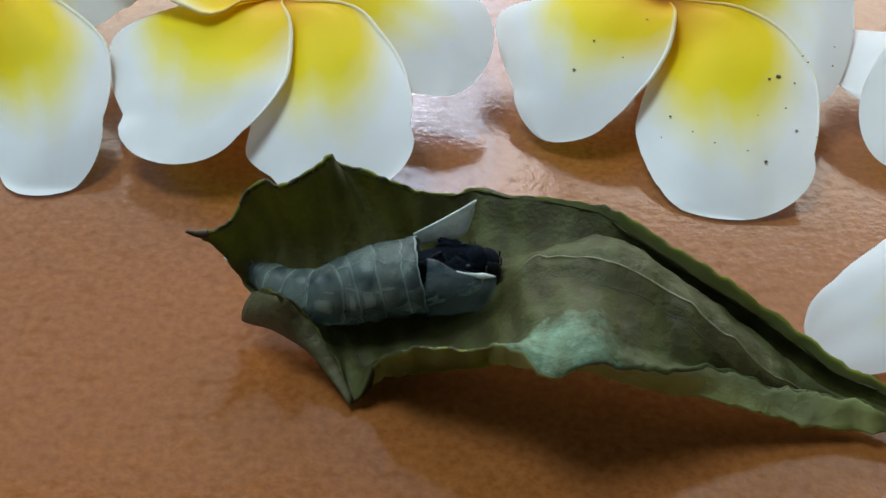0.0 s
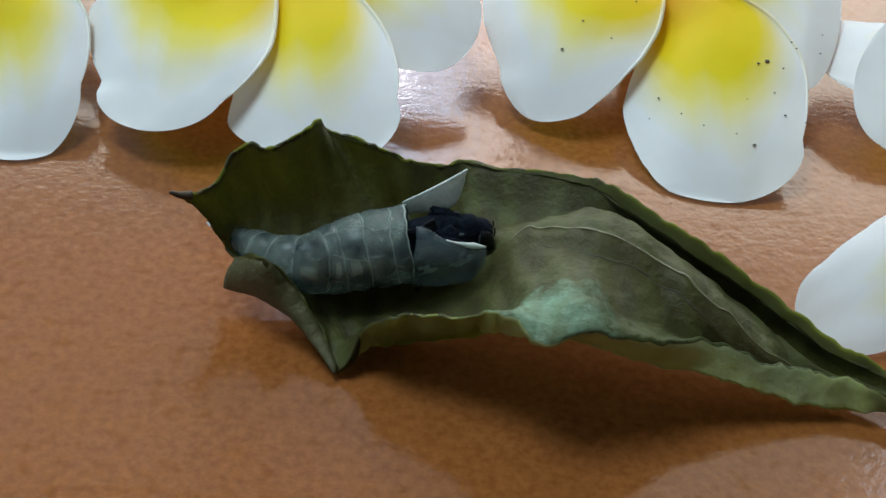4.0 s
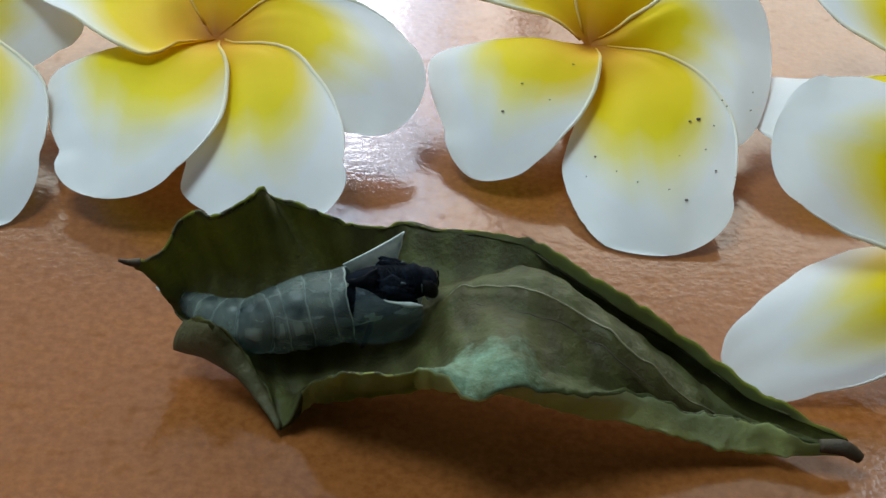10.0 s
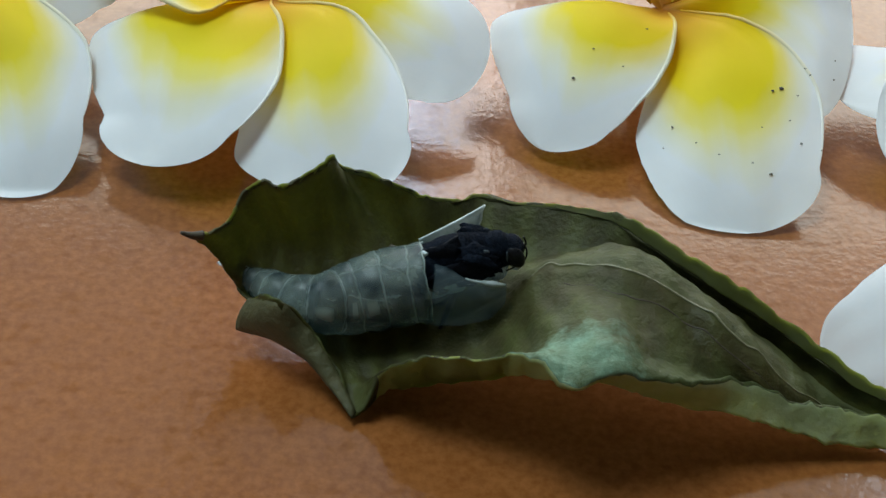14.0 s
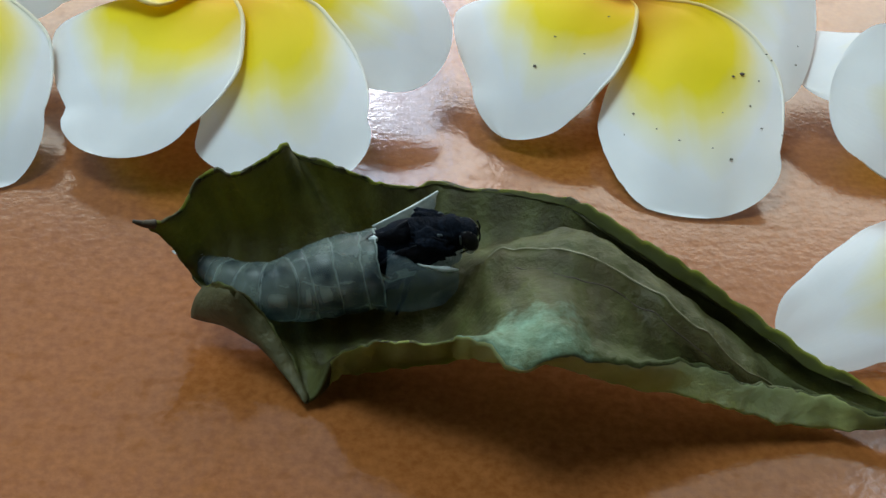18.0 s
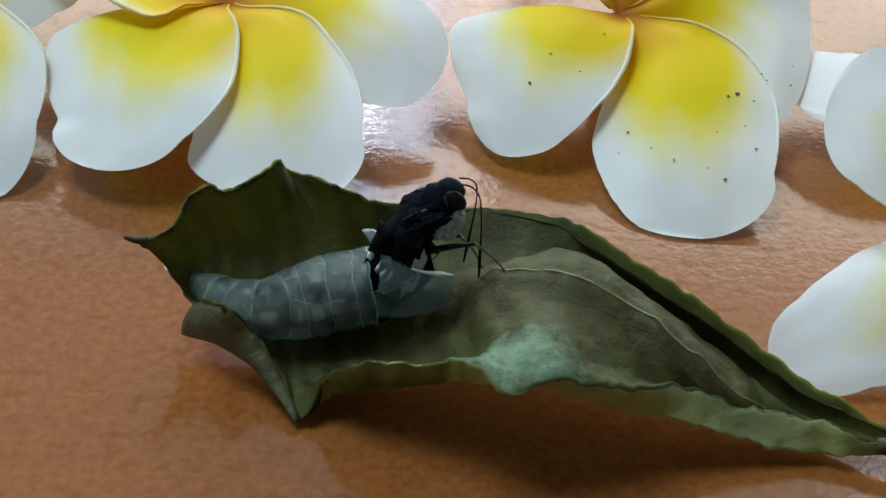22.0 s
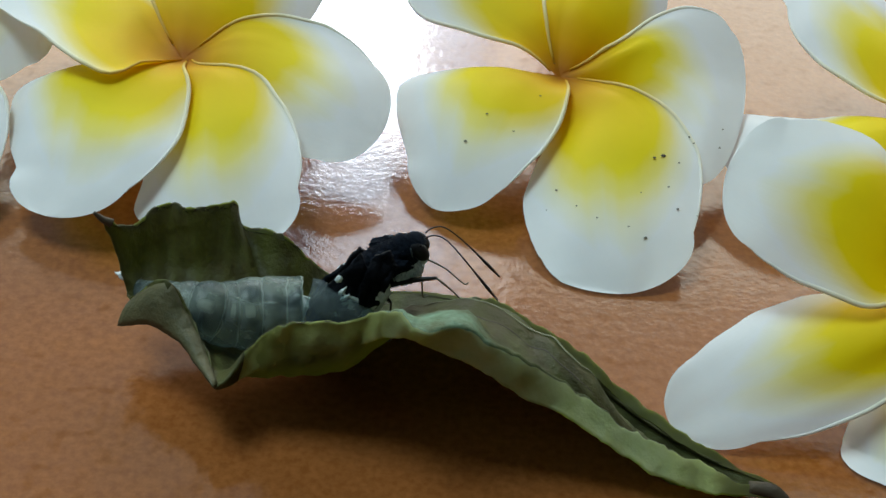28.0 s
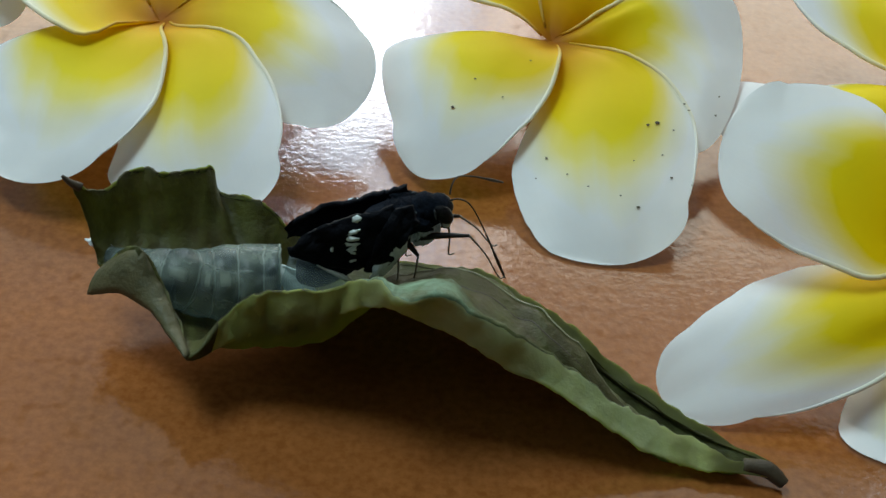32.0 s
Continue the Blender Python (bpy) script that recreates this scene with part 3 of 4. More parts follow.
def smooth_values(values, s):
    """Smooth interpolation of the widths at the stations."""
    k = 0
    while k < len(STATIONS) - 2 and s > STATIONS[k + 1]:
        k += 1
    x0, x1 = STATIONS[k], STATIONS[k + 1]
    def slope(i):
        if i == 0 or i == len(values) - 1:
            j = max(1, min(i, len(values) - 1))
            return (values[j] - values[j - 1]) / (STATIONS[j] - STATIONS[j - 1])
        return (values[i + 1] - values[i - 1]) / (STATIONS[i + 1] - STATIONS[i - 1])
    d = x1 - x0
    a = (s - x0) / d
    m0, m1 = slope(k) * d, slope(k + 1) * d
    return ((2 * a ** 3 - 3 * a * a + 1) * values[k] + (a ** 3 - 2 * a * a + a) * m0 + (3 * a * a - 2 * a ** 3) * values[k + 1] + (a ** 3 - a * a) * m1)


def flower(centre, tilt, rise, droop, petals, label, seed, size=1.0):
    """A frangipani blossom: petals overlap like a pinwheel, each left edge on top."""
    ob = thing("frangipani_flower", Vector(centre) * MM, label, "flower", "frangipani flowers")
    turn = Matrix.Rotation(radians(tilt), 3, "X")
    def cup(u, v):
        return rise * max(v, 0) ** 2 / (abs(v) + 8) - droop * (u * u + v * v)
    def place(q):
        w = size * (turn @ q)
        w.z = max(w.z, 0.45 - centre[2])
        return w * MM
    for i, (angle, length, left, right, *tip) in enumerate(petals):
        verts, uvs, edge, faces = petal_mesh(cup, tip[2] if len(tip) > 2 else 1.0, angle, length, left, right, seed + i, *tip[:2])
        me = mesh_of("petal", [place(q) for q in verts], faces, PETAL, uvs)
        p = part("petal", me, ob)
        lip = [place(q + Vector((0, 0, -0.10))) for q in edge[1:30]]
        rim = tube("rolled_edge", lip, [0.00018, 0.00032, 0.00036, 0.00034, 0.00030, 0.00022, 0.00014, 0.00007], PETALRIM, 10, 1)
        shade = rim.uv_layers.new(name="UVMap")
        for loop in rim.loops:
            shade.data[loop.index].uv = (0.12 + 0.6 * min(1.0, loop.vertex_index / 10 / len(lip)), 0.90)
        part("rolled_edge", rim, p)
    tip = Vector((0, 6 * math.cos(radians(tilt)), -(centre[2] - 2.2))) * MM
    part("corolla_tube", tube("corolla_tube", [Vector((0, 0, -3.6)) * MM, tip * 0.5 + Vector((0, 0.001, 0)), tip], [0.0022, 0.0017, 0.0016], TUBE, 12), ob)
    part("throat", blob("throat", (0.0021, 0.0021, 0.0008), THROAT, seed, 0.2), ob).location = turn @ Vector((0, 0, -0.0027))
    return ob, cup, turn * size


PETALRIM = lip_material()
THROAT = plain("orange throat", (0.26, 0.09, 0.004), (0.42, 0.17, 0.008), 900, 0.7)
flower((-71.3, 173.7, 13.0), 13, 0.3, 0.002, [
    (-60.3, 43.7, [7.7, 11.4, 14.3, 15.2, 13.2, 10.0, 5.1, 0.0], [-1.5, -3.2, -4.4, -5.2, -5.4, -5.4, -4.7, -4.0]),
    (18.1, 28.4, [4.0, 7.9, 10.1, 11.1, 11.5, 8.7, 6.3, 1.1], [-4.4, -6.9, -9.4, -11.4, -10.4, -8.2, -5.8, -2.5]),
    (88, 38, [4, 8, 10, 11, 10, 8, 5, 1.5], [-4, -8, -11, -12, -11, -9, -6, -2]),
    (158, 38, [4, 8, 10, 11, 10, 8, 5, 1.5], [-4, -8, -11, -12, -11, -9, -6, -2]),
    (-130, 38, [4, 8, 10, 11, 10, 8, 5, 1.5], [-4, -8, -11, -12, -11, -9, -6, -2]),
], "white frangipani flower with yellow throat lying on the tile", 11, 1.012)
flower((-21.6, 173.8, 14.0), 9, 0.3, 0.002, [
    (-110.4, 36.8, [2.6, 6.3, 8.9, 10.4, 10.1, 8.7, 5.5, 1.9], [-10.0, -18.4, -20.4, -18.0, -13.9, -9.7, -5.5, -3.6]),
    (-67.9, 41.0, [1.9, 8.5, 10.5, 11.1, 10.3, 8.3, 5.7, 3.2], [-3.0, -5.4, -8.3, -11.2, -13.5, -11.4, -6.4, -1.4]),
    (-21.6, 33.7, [6.8, 11.6, 13.8, 14.3, 13.0, 10.7, 6.8, 2.2], [-2.2, -4.4, -6.0, -7.6, -9.1, -8.7, -7.0, -5.4]),
    (71.2, 36.4, [6.5, 11.0, 13.0, 13.0, 12.0, 9.0, 5.0, 1.4], [-4.7, -8.4, -12.0, -13.1, -12.5, -10.3, -7.5, -1.8]),
    (165, 36.0, [12.3, 12.7, 10.4, 7.4, 5.0, 3.0, 1.4, 0.2], [-7.0, -13.0, -17.0, -18.5, -18.0, -15.5, -12.0, -9.0], 1.0, 0.0, 2.3),
], "fresh white frangipani flower with broad yellow centre", 23, 1.024)
spotted, cup_two, turn_two = flower((38.7, 176.5, 14.5), 13, 0.3, 0.002, [
    (-122.5, 32.0, [3.2, 5.1, 6.4, 6.7, 6.1, 5.1, 3.4, 1.4], [-9.1, -17.0, -21.2, -19.4, -15.0, -11.0, -7.2, -3.5], 0.55, 3.6),
    (-79.1, 42.1, [6.0, 12.7, 15.7, 15.9, 14.0, 11.6, 8.8, 4.9], [-1.4, -3.6, -7.6, -10.6, -11.0, -10.1, -7.1, -2.7]),
    (-16.1, 29.3, [2.7, 7.5, 14.9, 19.0, 20.0, 18.1, 13.9, 9.2], [-0.8, -1.5, -2.4, -4.7, -8.7, -13.8, -15.8, -10.3]),
    (69.4, 39.3, [4.2, 7.0, 8.8, 9.8, 10.2, 9.8, 6.8, 4.9], [-3.4, -7.0, -10.0, -11.2, -10.1, -9.0, -6.4, -4.8]),
    (127.8, 35.2, [2.4, 5.5, 8.8, 12.4, 12.7, 10.1, 7.4, 2.4], [-4.6, -8.6, -11.4, -12.2, -11.1, -8.6, -4.2, -0.6]),
], "white frangipani flower with yellow centre and dark dirt specks", 37, 1.018)
flower((83.8, 123.7, 20.5), 48, 0.0, 0.001, [
    (162.6, 29.5, [6.2, 10.0, 10.5, 10.6, 10.0, 8.7, 6.8, 4.4], [-4.3, -8.1, -10.7, -11.0, -10.4, -9.0, -6.4, -2.9]),
    (-144.6, 40.9, [4.9, 7.8, 10.0, 9.7, 8.3, 6.2, 3.5, 0.5], [-0.6, -1.0, -4.4, -6.2, -6.5, -6.0, -4.4, -2.7]),
    (-107.0, 34.6, [2.5, 5.0, 7.6, 7.7, 7.9, 7.0, 5.4, 2.7], [-0.7, -0.7, -1.5, -2.9, -4.4, -4.5, -3.8, -1.4]),
    (-25, 36, [4, 8, 10, 11, 10, 8, 5, 1.5], [-4, -8, -11, -12, -11, -9, -6, -2]),
    (60, 36, [4, 8, 10, 11, 10, 8, 5, 1.5], [-4, -8, -11, -12, -11, -9, -6, -2]),
], "white frangipani flower propped on its side, yellow inside", 41, 1.020)
flower((104.5, 171.3, 13.0), 15, 0.2, 0.002, [
    (122.8, 40.6, [8, 11, 13, 14, 13, 10, 6.6, 2.9], [-2, -5, -8, -9, -9, -7.9, -5.4, -3.6]),
    (-167.0, 39.9, [2.5, 5.2, 6.6, 7.9, 8.6, 8.3, 6.3, 4.4], [-2.2, -4.6, -8.0, -8.4, -9.4, -10.6, -8.8, -3.7]),
    (-95, 30, [4, 8, 10, 11, 10, 8, 5, 1.5], [-4, -8, -11, -12, -11, -9, -6, -2]),
    (-20, 38, [4, 8, 10, 11, 10, 8, 5, 1.5], [-4, -8, -11, -12, -11, -9, -6, -2]),
    (50, 38, [4, 8, 10, 11, 10, 8, 5, 1.5], [-4, -8, -11, -12, -11, -9, -6, -2]),
], "white and yellow frangipani flower behind the others", 53, 1.024)


def specks():
    """Dirt on the two front petals of the spotted flower: place in its plane and size, in millimetres."""
    for k, (u, v, r) in enumerate(((10.9, -33.2, 0.42), (14.2, -19.0, 0.6), (12.8, -19.6, 0.4), (-15.0, -17.0, 0.42), (-1.4, -24.7, 0.34), (-3.9, -8.3, 0.3), (15.8, -28.1, 0.34), (14.7, -24.4, 0.26), (16.5, -19.9, 0.26), (19.2, -15.5, 0.3),
                                   (-6.2, -22.4, 0.28), (4.1, -30.3, 0.24), (1.3, -28.1, 0.22), (18.7, -28.8, 0.2), (18.6, -14.4, 0.3), (20.4, -21.4, 0.2), (8.5, -31.7, 0.22), (24.9, -9.5, 0.26), (24.1, -13.0, 0.3), (21.6, -26.0, 0.3), (21.0, -24.6, 0.24), (19.8, -30.4, 0.26), (-12.0, -12.5, 0.3), (-8.0, -15.5, 0.22), (10.5, -25.9, 0.18), (-2.8, -27.8, 0.2))):
        start = spotted.matrix_basis.translation + turn_two @ (Vector((u, v, 12)) * MM)
        way = (turn_two @ Vector((0, 0, -1))).normalized()
        hit = None
        for p in spotted.children:
            if p.name.startswith("petal"):
                ok, place, normal, _ = p.ray_cast(start - spotted.matrix_basis.translation, way)
                if ok and (hit is None or (place - start).dot(way) < (hit[0] - start).dot(way)):
                    hit = place, normal, p
        if hit:
            if hit[1].dot(way) > 0:
                hit = hit[0], -hit[1], hit[2]
            s = part("dirt_speck", blob("dirt_speck", (r * MM * 0.62, r * MM * 0.45, r * MM * 0.16), DIRT, k * 1.7, 0.5, 6, 9), hit[2])
            s.location = hit[0] + hit[1] * 0.00022
            s.rotation_euler = hit[1].to_track_quat("Z", "Y").to_euler()


bpy.context.view_layer.update()
specks()

# ---- the leaf ----
# the leaf's own space: pivot at PIVOT, in millimetres
PIVOT = Vector((10, 105, 10))
FAR = [(-24.7, 111.5, 15.2), (-21.5, 114.3, 14.2), (-19.8, 117, 16.3), (-17.6, 118.4, 17.6), (-15.2, 117.7, 17.5), (-11.4, 120, 18.6), (-10, 121.6, 19),
       (-8.4, 124, 15.9), (-3.2, 121.2, 16.4), (0.5, 122, 14), (5, 124.6, 11.8), (8.4, 126.6, 11.2), (12.1, 124.8, 11.6), (17.5, 122.7, 13), (22.8, 120.6, 14),
       (25.8, 117.3, 14.8), (29.2, 114.9, 14.1), (33.6, 112, 12.9), (38.2, 109.6, 11.3), (41.8, 108.4, 9.3), (45.5, 106, 7.8), (50.1, 102.6, 6.3), (54.5, 100.6, 4.9), (60.2, 96.8, 4.2)]
SIDE = [(-21.8, 113.5, 10), (-20, 115.8, 10), (-17.8, 117.2, 10.5), (-15.8, 118, 10.5), (-13, 118.2, 10.5), (-10, 118.8, 10.5), (-7.2, 119.3, 10.3),
        (-4.2, 119.6, 9.8), (-1, 119.8, 9.2), (2, 120.3, 8.3), (6, 120.8, 7.8), (9, 121, 7.6), (13, 119.5, 8.4), (16.5, 118.2, 9.8), (21.4, 117.6, 11.2),
        (25.3, 115.8, 10.4), (29, 113.4, 9.8), (33.2, 110.7, 8.6), (37.6, 108.9, 6.6), (41.5, 107.4, 4.8), (45.2, 104.9, 3.4), (49.8, 101.6, 2.6), (54.2, 99.6, 2.4), (60.2, 96.4, 3.4)]
# where the blade dips into the slit under the far roll
DIP = {14: (21.6, 114.2, 14.2), 15: (24.9, 113.2, 14.5), 16: (28.6, 110.3, 13.9), 17: (32.6, 108.2, 12.2), 18: (36.8, 107.2, 9.6), 19: (41, 105.4, 7.1), 20: (44.8, 102.9, 5.2), 21: (49, 99.8, 4.0), 22: (54, 98.2, 3.3), 23: (60.2, 96.1, 3.3)}
KEEL = [(-20.2, 113.6, 6.3), (-18.2, 113, 5), (-16, 112.4, 4), (-13.8, 112, 3.4), (-11.3, 111.6, 2.9), (-8.6, 111.6, 2.6), (-6, 111.6, 2.4),
        (-3, 111.6, 2.3), (0, 111.6, 2.5), (3.5, 111.6, 3), (7, 111.4, 4.6), (10, 111.2, 7.4), (12.6, 111.2, 10.8), (15.4, 111.6, 12.7), (20.2, 108.5, 15.1),
        (23.8, 106.7, 15.4), (28.4, 105, 14.3), (32, 101.9, 13.5), (36.1, 99.6, 11.2), (40.8, 98.9, 7.3), (45.4, 99.7, 3.9), (50.0, 99.2, 2.4), (54.4, 97.8, 2.0), (60.2, 95.9, 3)]
FLANK = [(-18.8, 111, 6.8), (-16.8, 109.6, 6.6), (-14.3, 108.6, 4.6), (-11.8, 107.4, 3.4), (-9.4, 105.5, 2.5), (-7, 104, 1.7), (-4.8, 103.8, 2),
         (-2, 102.5, 2.3), (1, 102.0, 3.5), (4.4, 101.1, 5.0), (8, 99.8, 7.0), (10.8, 98.7, 10.2), (13.4, 99.2, 13.2), (16.2, 98.8, 15.0), (20, 98.4, 16.0),
         (24, 97.6, 14.2), (28.6, 97.6, 12.9), (33.4, 98.2, 11), (37.4, 97.6, 9), (41.6, 98.3, 5.0), (46.3, 99.2, 2.7), (50.5, 99.0, 1.8), (54.6, 97.4, 1.7), (60.2, 95.6, 2.9)]
RIM = [(-17.5, 109.5, 8.6), (-15.1, 107.2, 10.2), (-12, 106.6, 7.2), (-10, 105.1, 5.2), (-8, 102.8, 3), (-6.1, 99.7, 1.2), (-3.6, 101, 5.5),
       (-1.4, 99.4, 9), (1.1, 98.8, 10.3), (4.2, 97.7, 11.4), (7.1, 96.8, 12.5), (9.7, 95.7, 14.0), (12, 93.8, 14.8), (14.6, 91.6, 14.0), (18.5, 92.1, 15.4),
       (22.5, 93.0, 13.9), (27.7, 93.9, 12.4), (33.5, 97.1, 10.1), (38, 97.5, 8.2), (42.2, 97.8, 6.2), (46.4, 98.2, 5.1), (50.5, 98.4, 4.4), (54.4, 97.0, 3.7), (60.2, 95.4, 3.2)]
# the margin turned down outside the rim
HEM = [(-17.5, 109.2, 8.2), (-15.1, 106.9, 9.8), (-12, 106.3, 6.8), (-10, 104.8, 4.8), (-8, 102.5, 2.6), (-6.1, 99.4, 0.8), (-3.8, 101.3, 1.9),
       (-1.5, 101.1, 3.8), (1.2, 100.6, 5.3), (4.2, 100.2, 6.9), (7.2, 98.6, 8.5), (9.8, 96.4, 10.7), (11.9, 94.6, 12.0), (14.8, 93.4, 12.3), (18.5, 95.0, 11.4),
       (22.5, 94.5, 10.5), (27.7, 94.5, 8.6), (33.7, 95, 7.2), (38.3, 95.5, 5.3), (42.5, 95.8, 3.5), (46.6, 96, 2.4), (50.6, 96, 1.9), (54.4, 95.7, 2.0), (60.2, 95.2, 2.9)]
CURL = [(0, 0.2)] * 13 + [(-0.3, 0.1), (-0.7, -0.4), (-1.0, -1.0), (-1.2, -1.1), (-1.2, -1.2), (-1.2, -1.2), (-1.1, -1.2), (-1.1, -1.2), (-1.0, -1), (-0.7, -0.5), (-0.2, -0.2)]


def leaf():
    ob = thing("leaf", PIVOT * MM, "curled dark green drying leaf cradling a chrysalis on the tile", "leaf")
    dip = [Vector(DIP.get(i, Vector(s).lerp(Vector(k), 0.5))) for i, (s, k) in enumerate(zip(SIDE, KEEL))]
    flank = [Vector(q) + Vector((0, 0, (0, -0.9, -1.6, -1.9, -1.7, -1.2, -0.6)[min(max(i - 14, 0), 6)] if i < 22 else 0)) for i, q in enumerate(FLANK)]
    lines = [[Vector(f) + Vector((0, *c)) for f, c in zip(FAR, CURL)], FAR, SIDE, dip, KEEL, flank, RIM, HEM]
    fine = [smooth_line(line, 7) for line in lines]
    n = len(fine[0])
    verts, uvs = [], []
    for i in range(n):
        section = smooth_line([line[i] for line in fine], 12)
        for j, q in enumerate(section):
            v = j / (len(section) - 1)
            inner = min(1, v * 8, (1 - v) * 8)
            crease = 0.42 * noise.noise(q * 0.22) + 0.46 * noise.noise(q * 0.5) + 0.24 * (0.5 - abs(noise.noise(q * 0.95))) + 0.12 * noise.noise(q * 1.9)
            stripe = (i / (n - 1) * 19 + 2.6 * abs(v - 0.5)) % 1.0 - 0.5
            crease -= 0.30 * math.exp(-(stripe / 0.10) ** 2) * min(1, max(0, 4 * (0.5 - v)))
            crumple = max(0, v - 0.60) / 0.4
            crease += crumple * (0.55 * (0.4 - abs(noise.noise(Vector((q.x * 0.55 + 0.25 * q.y, 3, 1))))) + 0.3 * noise.noise(Vector((q.x * 1.5, q.y * 0.5, 7))))
            turned = max(0, v - 0.86) / 0.14
            crease += turned * (0.95 * (0.35 - abs(noise.noise(Vector((q.x * 0.42 + 0.5 * v, 11, 1))))) + 0.5 * noise.noise(Vector((q.x * 1.1, q.z * 0.9, 4))))
            ragged = (1 - inner) * (0.45 if v < 0.5 else 1.0) * (0.36 * noise.noise(q * 0.33 + Vector((9, 2, 4))) + 0.16 * noise.noise(q * 1.7))
            # the midrib: a narrow ridge between two grooves
            if i > 54 and abs(j - 48) < 6:
                fade = min(1, (i - 54) / 12) * min(1, (n - 8 - i) / 30) if i < n - 8 else 0
                crease += fade * (0.60 * math.exp(-((j - 48) / 0.75) ** 2) - 0.36 * math.exp(-((abs(j - 48) - 2.2) / 0.9) ** 2))
            # the blade drops a little on the near side of the midrib
            if i > 60 and j > 48:
                crease -= min(1, (i - 60) / 12) * min(1, max(0, n - 14 - i) / 20) * 1.1 * min(1, (j - 48) / 3) * max(0, 1 - (j - 51) / 12 if j > 51 else 1)
            d = q + Vector((ragged * 0.5, 0.55 * crease, 0.8 * crease * inner + ragged))
            verts.append((d - PIVOT) * MM)
            uvs.append((i / (n - 1), v))
    cols = len(verts) // n
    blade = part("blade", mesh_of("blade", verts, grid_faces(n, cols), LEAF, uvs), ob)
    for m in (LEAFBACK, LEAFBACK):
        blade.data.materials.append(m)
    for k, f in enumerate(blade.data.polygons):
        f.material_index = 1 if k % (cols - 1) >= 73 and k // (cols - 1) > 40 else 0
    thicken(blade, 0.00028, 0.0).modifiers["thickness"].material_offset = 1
    # torn end: the turned-out flap between the corner and the spike
    top = smooth_line([(-18.6, 110.9, 7.2), (-15.1, 107.1, 10.3), (-12, 106.5, 7.3), (-10, 105, 5.3), (-8, 102.7, 3.1), (-6.1, 99.5, 1.3)], 6)
    low = smooth_line([(-20.1, 110.4, 2.9), (-16.2, 107.3, 4.6), (-12.7, 105.2, 4.2), (-10.6, 103.6, 3.2), (-8.5, 101.6, 1.9), (-6.2, 99.2, 0.9)], 6)
    fv = []
    for a, b in zip(top, low):
        for j in range(7):
            c = j / 6
            bulge = 0.7 * math.sin(math.pi * c)
            q = a.lerp(b, c) + Vector((-0.6 * bulge, -bulge * 0.7, 0.2 * bulge))
            fv.append((q + Vector((0, 0, 0.2 * noise.noise(q * 0.8))) - PIVOT) * MM)
    flap = part("end_flap", mesh_of("end_flap", fv, grid_faces(len(top), 7), DRYLEAF, [(0.02, 0.9)] * len(fv)), ob, "turned-out dry brownish leaf end")
    thicken(flap, 0.00025)
    for k, rad in ((11, 0.00006), (len(section) - 13, 0.00009)):
        edge = [verts[i * cols + k] for i in range(3, n - 20, 2)]
        part("margin", tube("margin", edge, [rad, rad, rad * 0.8], MARGIN, 6, 1), ob, "pale dry leaf margin")
    # the far margin rolls on down behind the blade: unseen, added to close the gap to the tile
    depth = (2.6, 3.0, 1.2, 1.8, 3.1, 4.2, 5.9, 5.9, 5.5, 4.6, 3.0, 2.3, 1.9, 1.0)
    fold = [Vector(f) + Vector((0, *c)) for f, c in zip(FAR[9:23], CURL[9:23])]
    under = smooth_line([q + Vector((0, 1.1, -h)) for q, h in zip(fold, depth)], 7)
    rv = []
    for a, b in zip(smooth_line(fold, 7), under):
        for j in range(9):
            c = j / 8
            q = a.lerp(b, c) + Vector((0, 1.0 * math.sin(math.pi * c), 0))
            rv.append((q + 0.35 * c * Vector((0, noise.noise(q * 0.4), noise.noise(q * 0.3 + Vector((4, 0, 0))))) - PIVOT) * MM)
    roll = part("rolled_margin", mesh_of("rolled_margin", rv, grid_faces(len(under), 9), LEAF, [(0.4 + 0.5 * (k // 9) / len(under), 0.05) for k in range(len(rv))]), ob)
    thicken(roll, 0.00028)
    # midrib: a raised cord with two fine lines beside it
    for k, rad, last in ((48, 0.00014, 20), (46, 0.00013, 14), (50, 0.00014, 26)):
        keel = [Vector(verts[i * cols + k]) + Vector((0, 0, 0.05)) * MM for i in range(76 if k == 48 else 84, n - last, 2)]
        part("midrib" if k == 48 else "vein", tube("midrib", keel, [rad * 0.5, rad, rad, rad * 0.8], RIB if k == 48 else DRY, 8, 3), ob)
    stalk = [(Vector(q) - PIVOT) * MM for q in ((57, 96.4, 3.3), (59.5, 96.0, 3.5), (60.8, 95.7, 3.0), (61.8, 95.4, 2.4))]
    part("petiole", tube("petiole", stalk, [0.0008, 0.001, 0.0009, 0.0007], DRY, 10), ob, "dark dry leaf stalk")
    tip = [(Vector(q) - PIVOT) * MM for q in ((-23.6, 112, 14.9), (-24.8, 111.5, 15.3), (-25.8, 111.1, 15.9))]
    part("leaf_tip", tube("leaf_tip", tip, [0.0006, 0.0004, 0.0002], DRY, 8), ob, "brown withered leaf tip")
    return ob


DRYLEAF = plain("dry olive leaf end", (0.060, 0.058, 0.020), (0.12, 0.105, 0.042), 500, 0.6, 0.5, through=0.2)
LEAF_THING = leaf()

# ---- the chrysalis ----
AXIS = [(-20.8, 115.8, 7.6), (-18.6, 114.6, 7.0), (-16.8, 113.5, 6.8), (-13.9, 111.4, 7.0), (-10.4, 110.6, 7.2), (-7.3, 111.8, 7.0), (-3.0, 112.8, 7.8), (1.7, 113.1, 8.8)]
GIRTH = [0.5, 1.3, 1.95, 2.6, 3.3, 4.0, 4.5, 4.4]


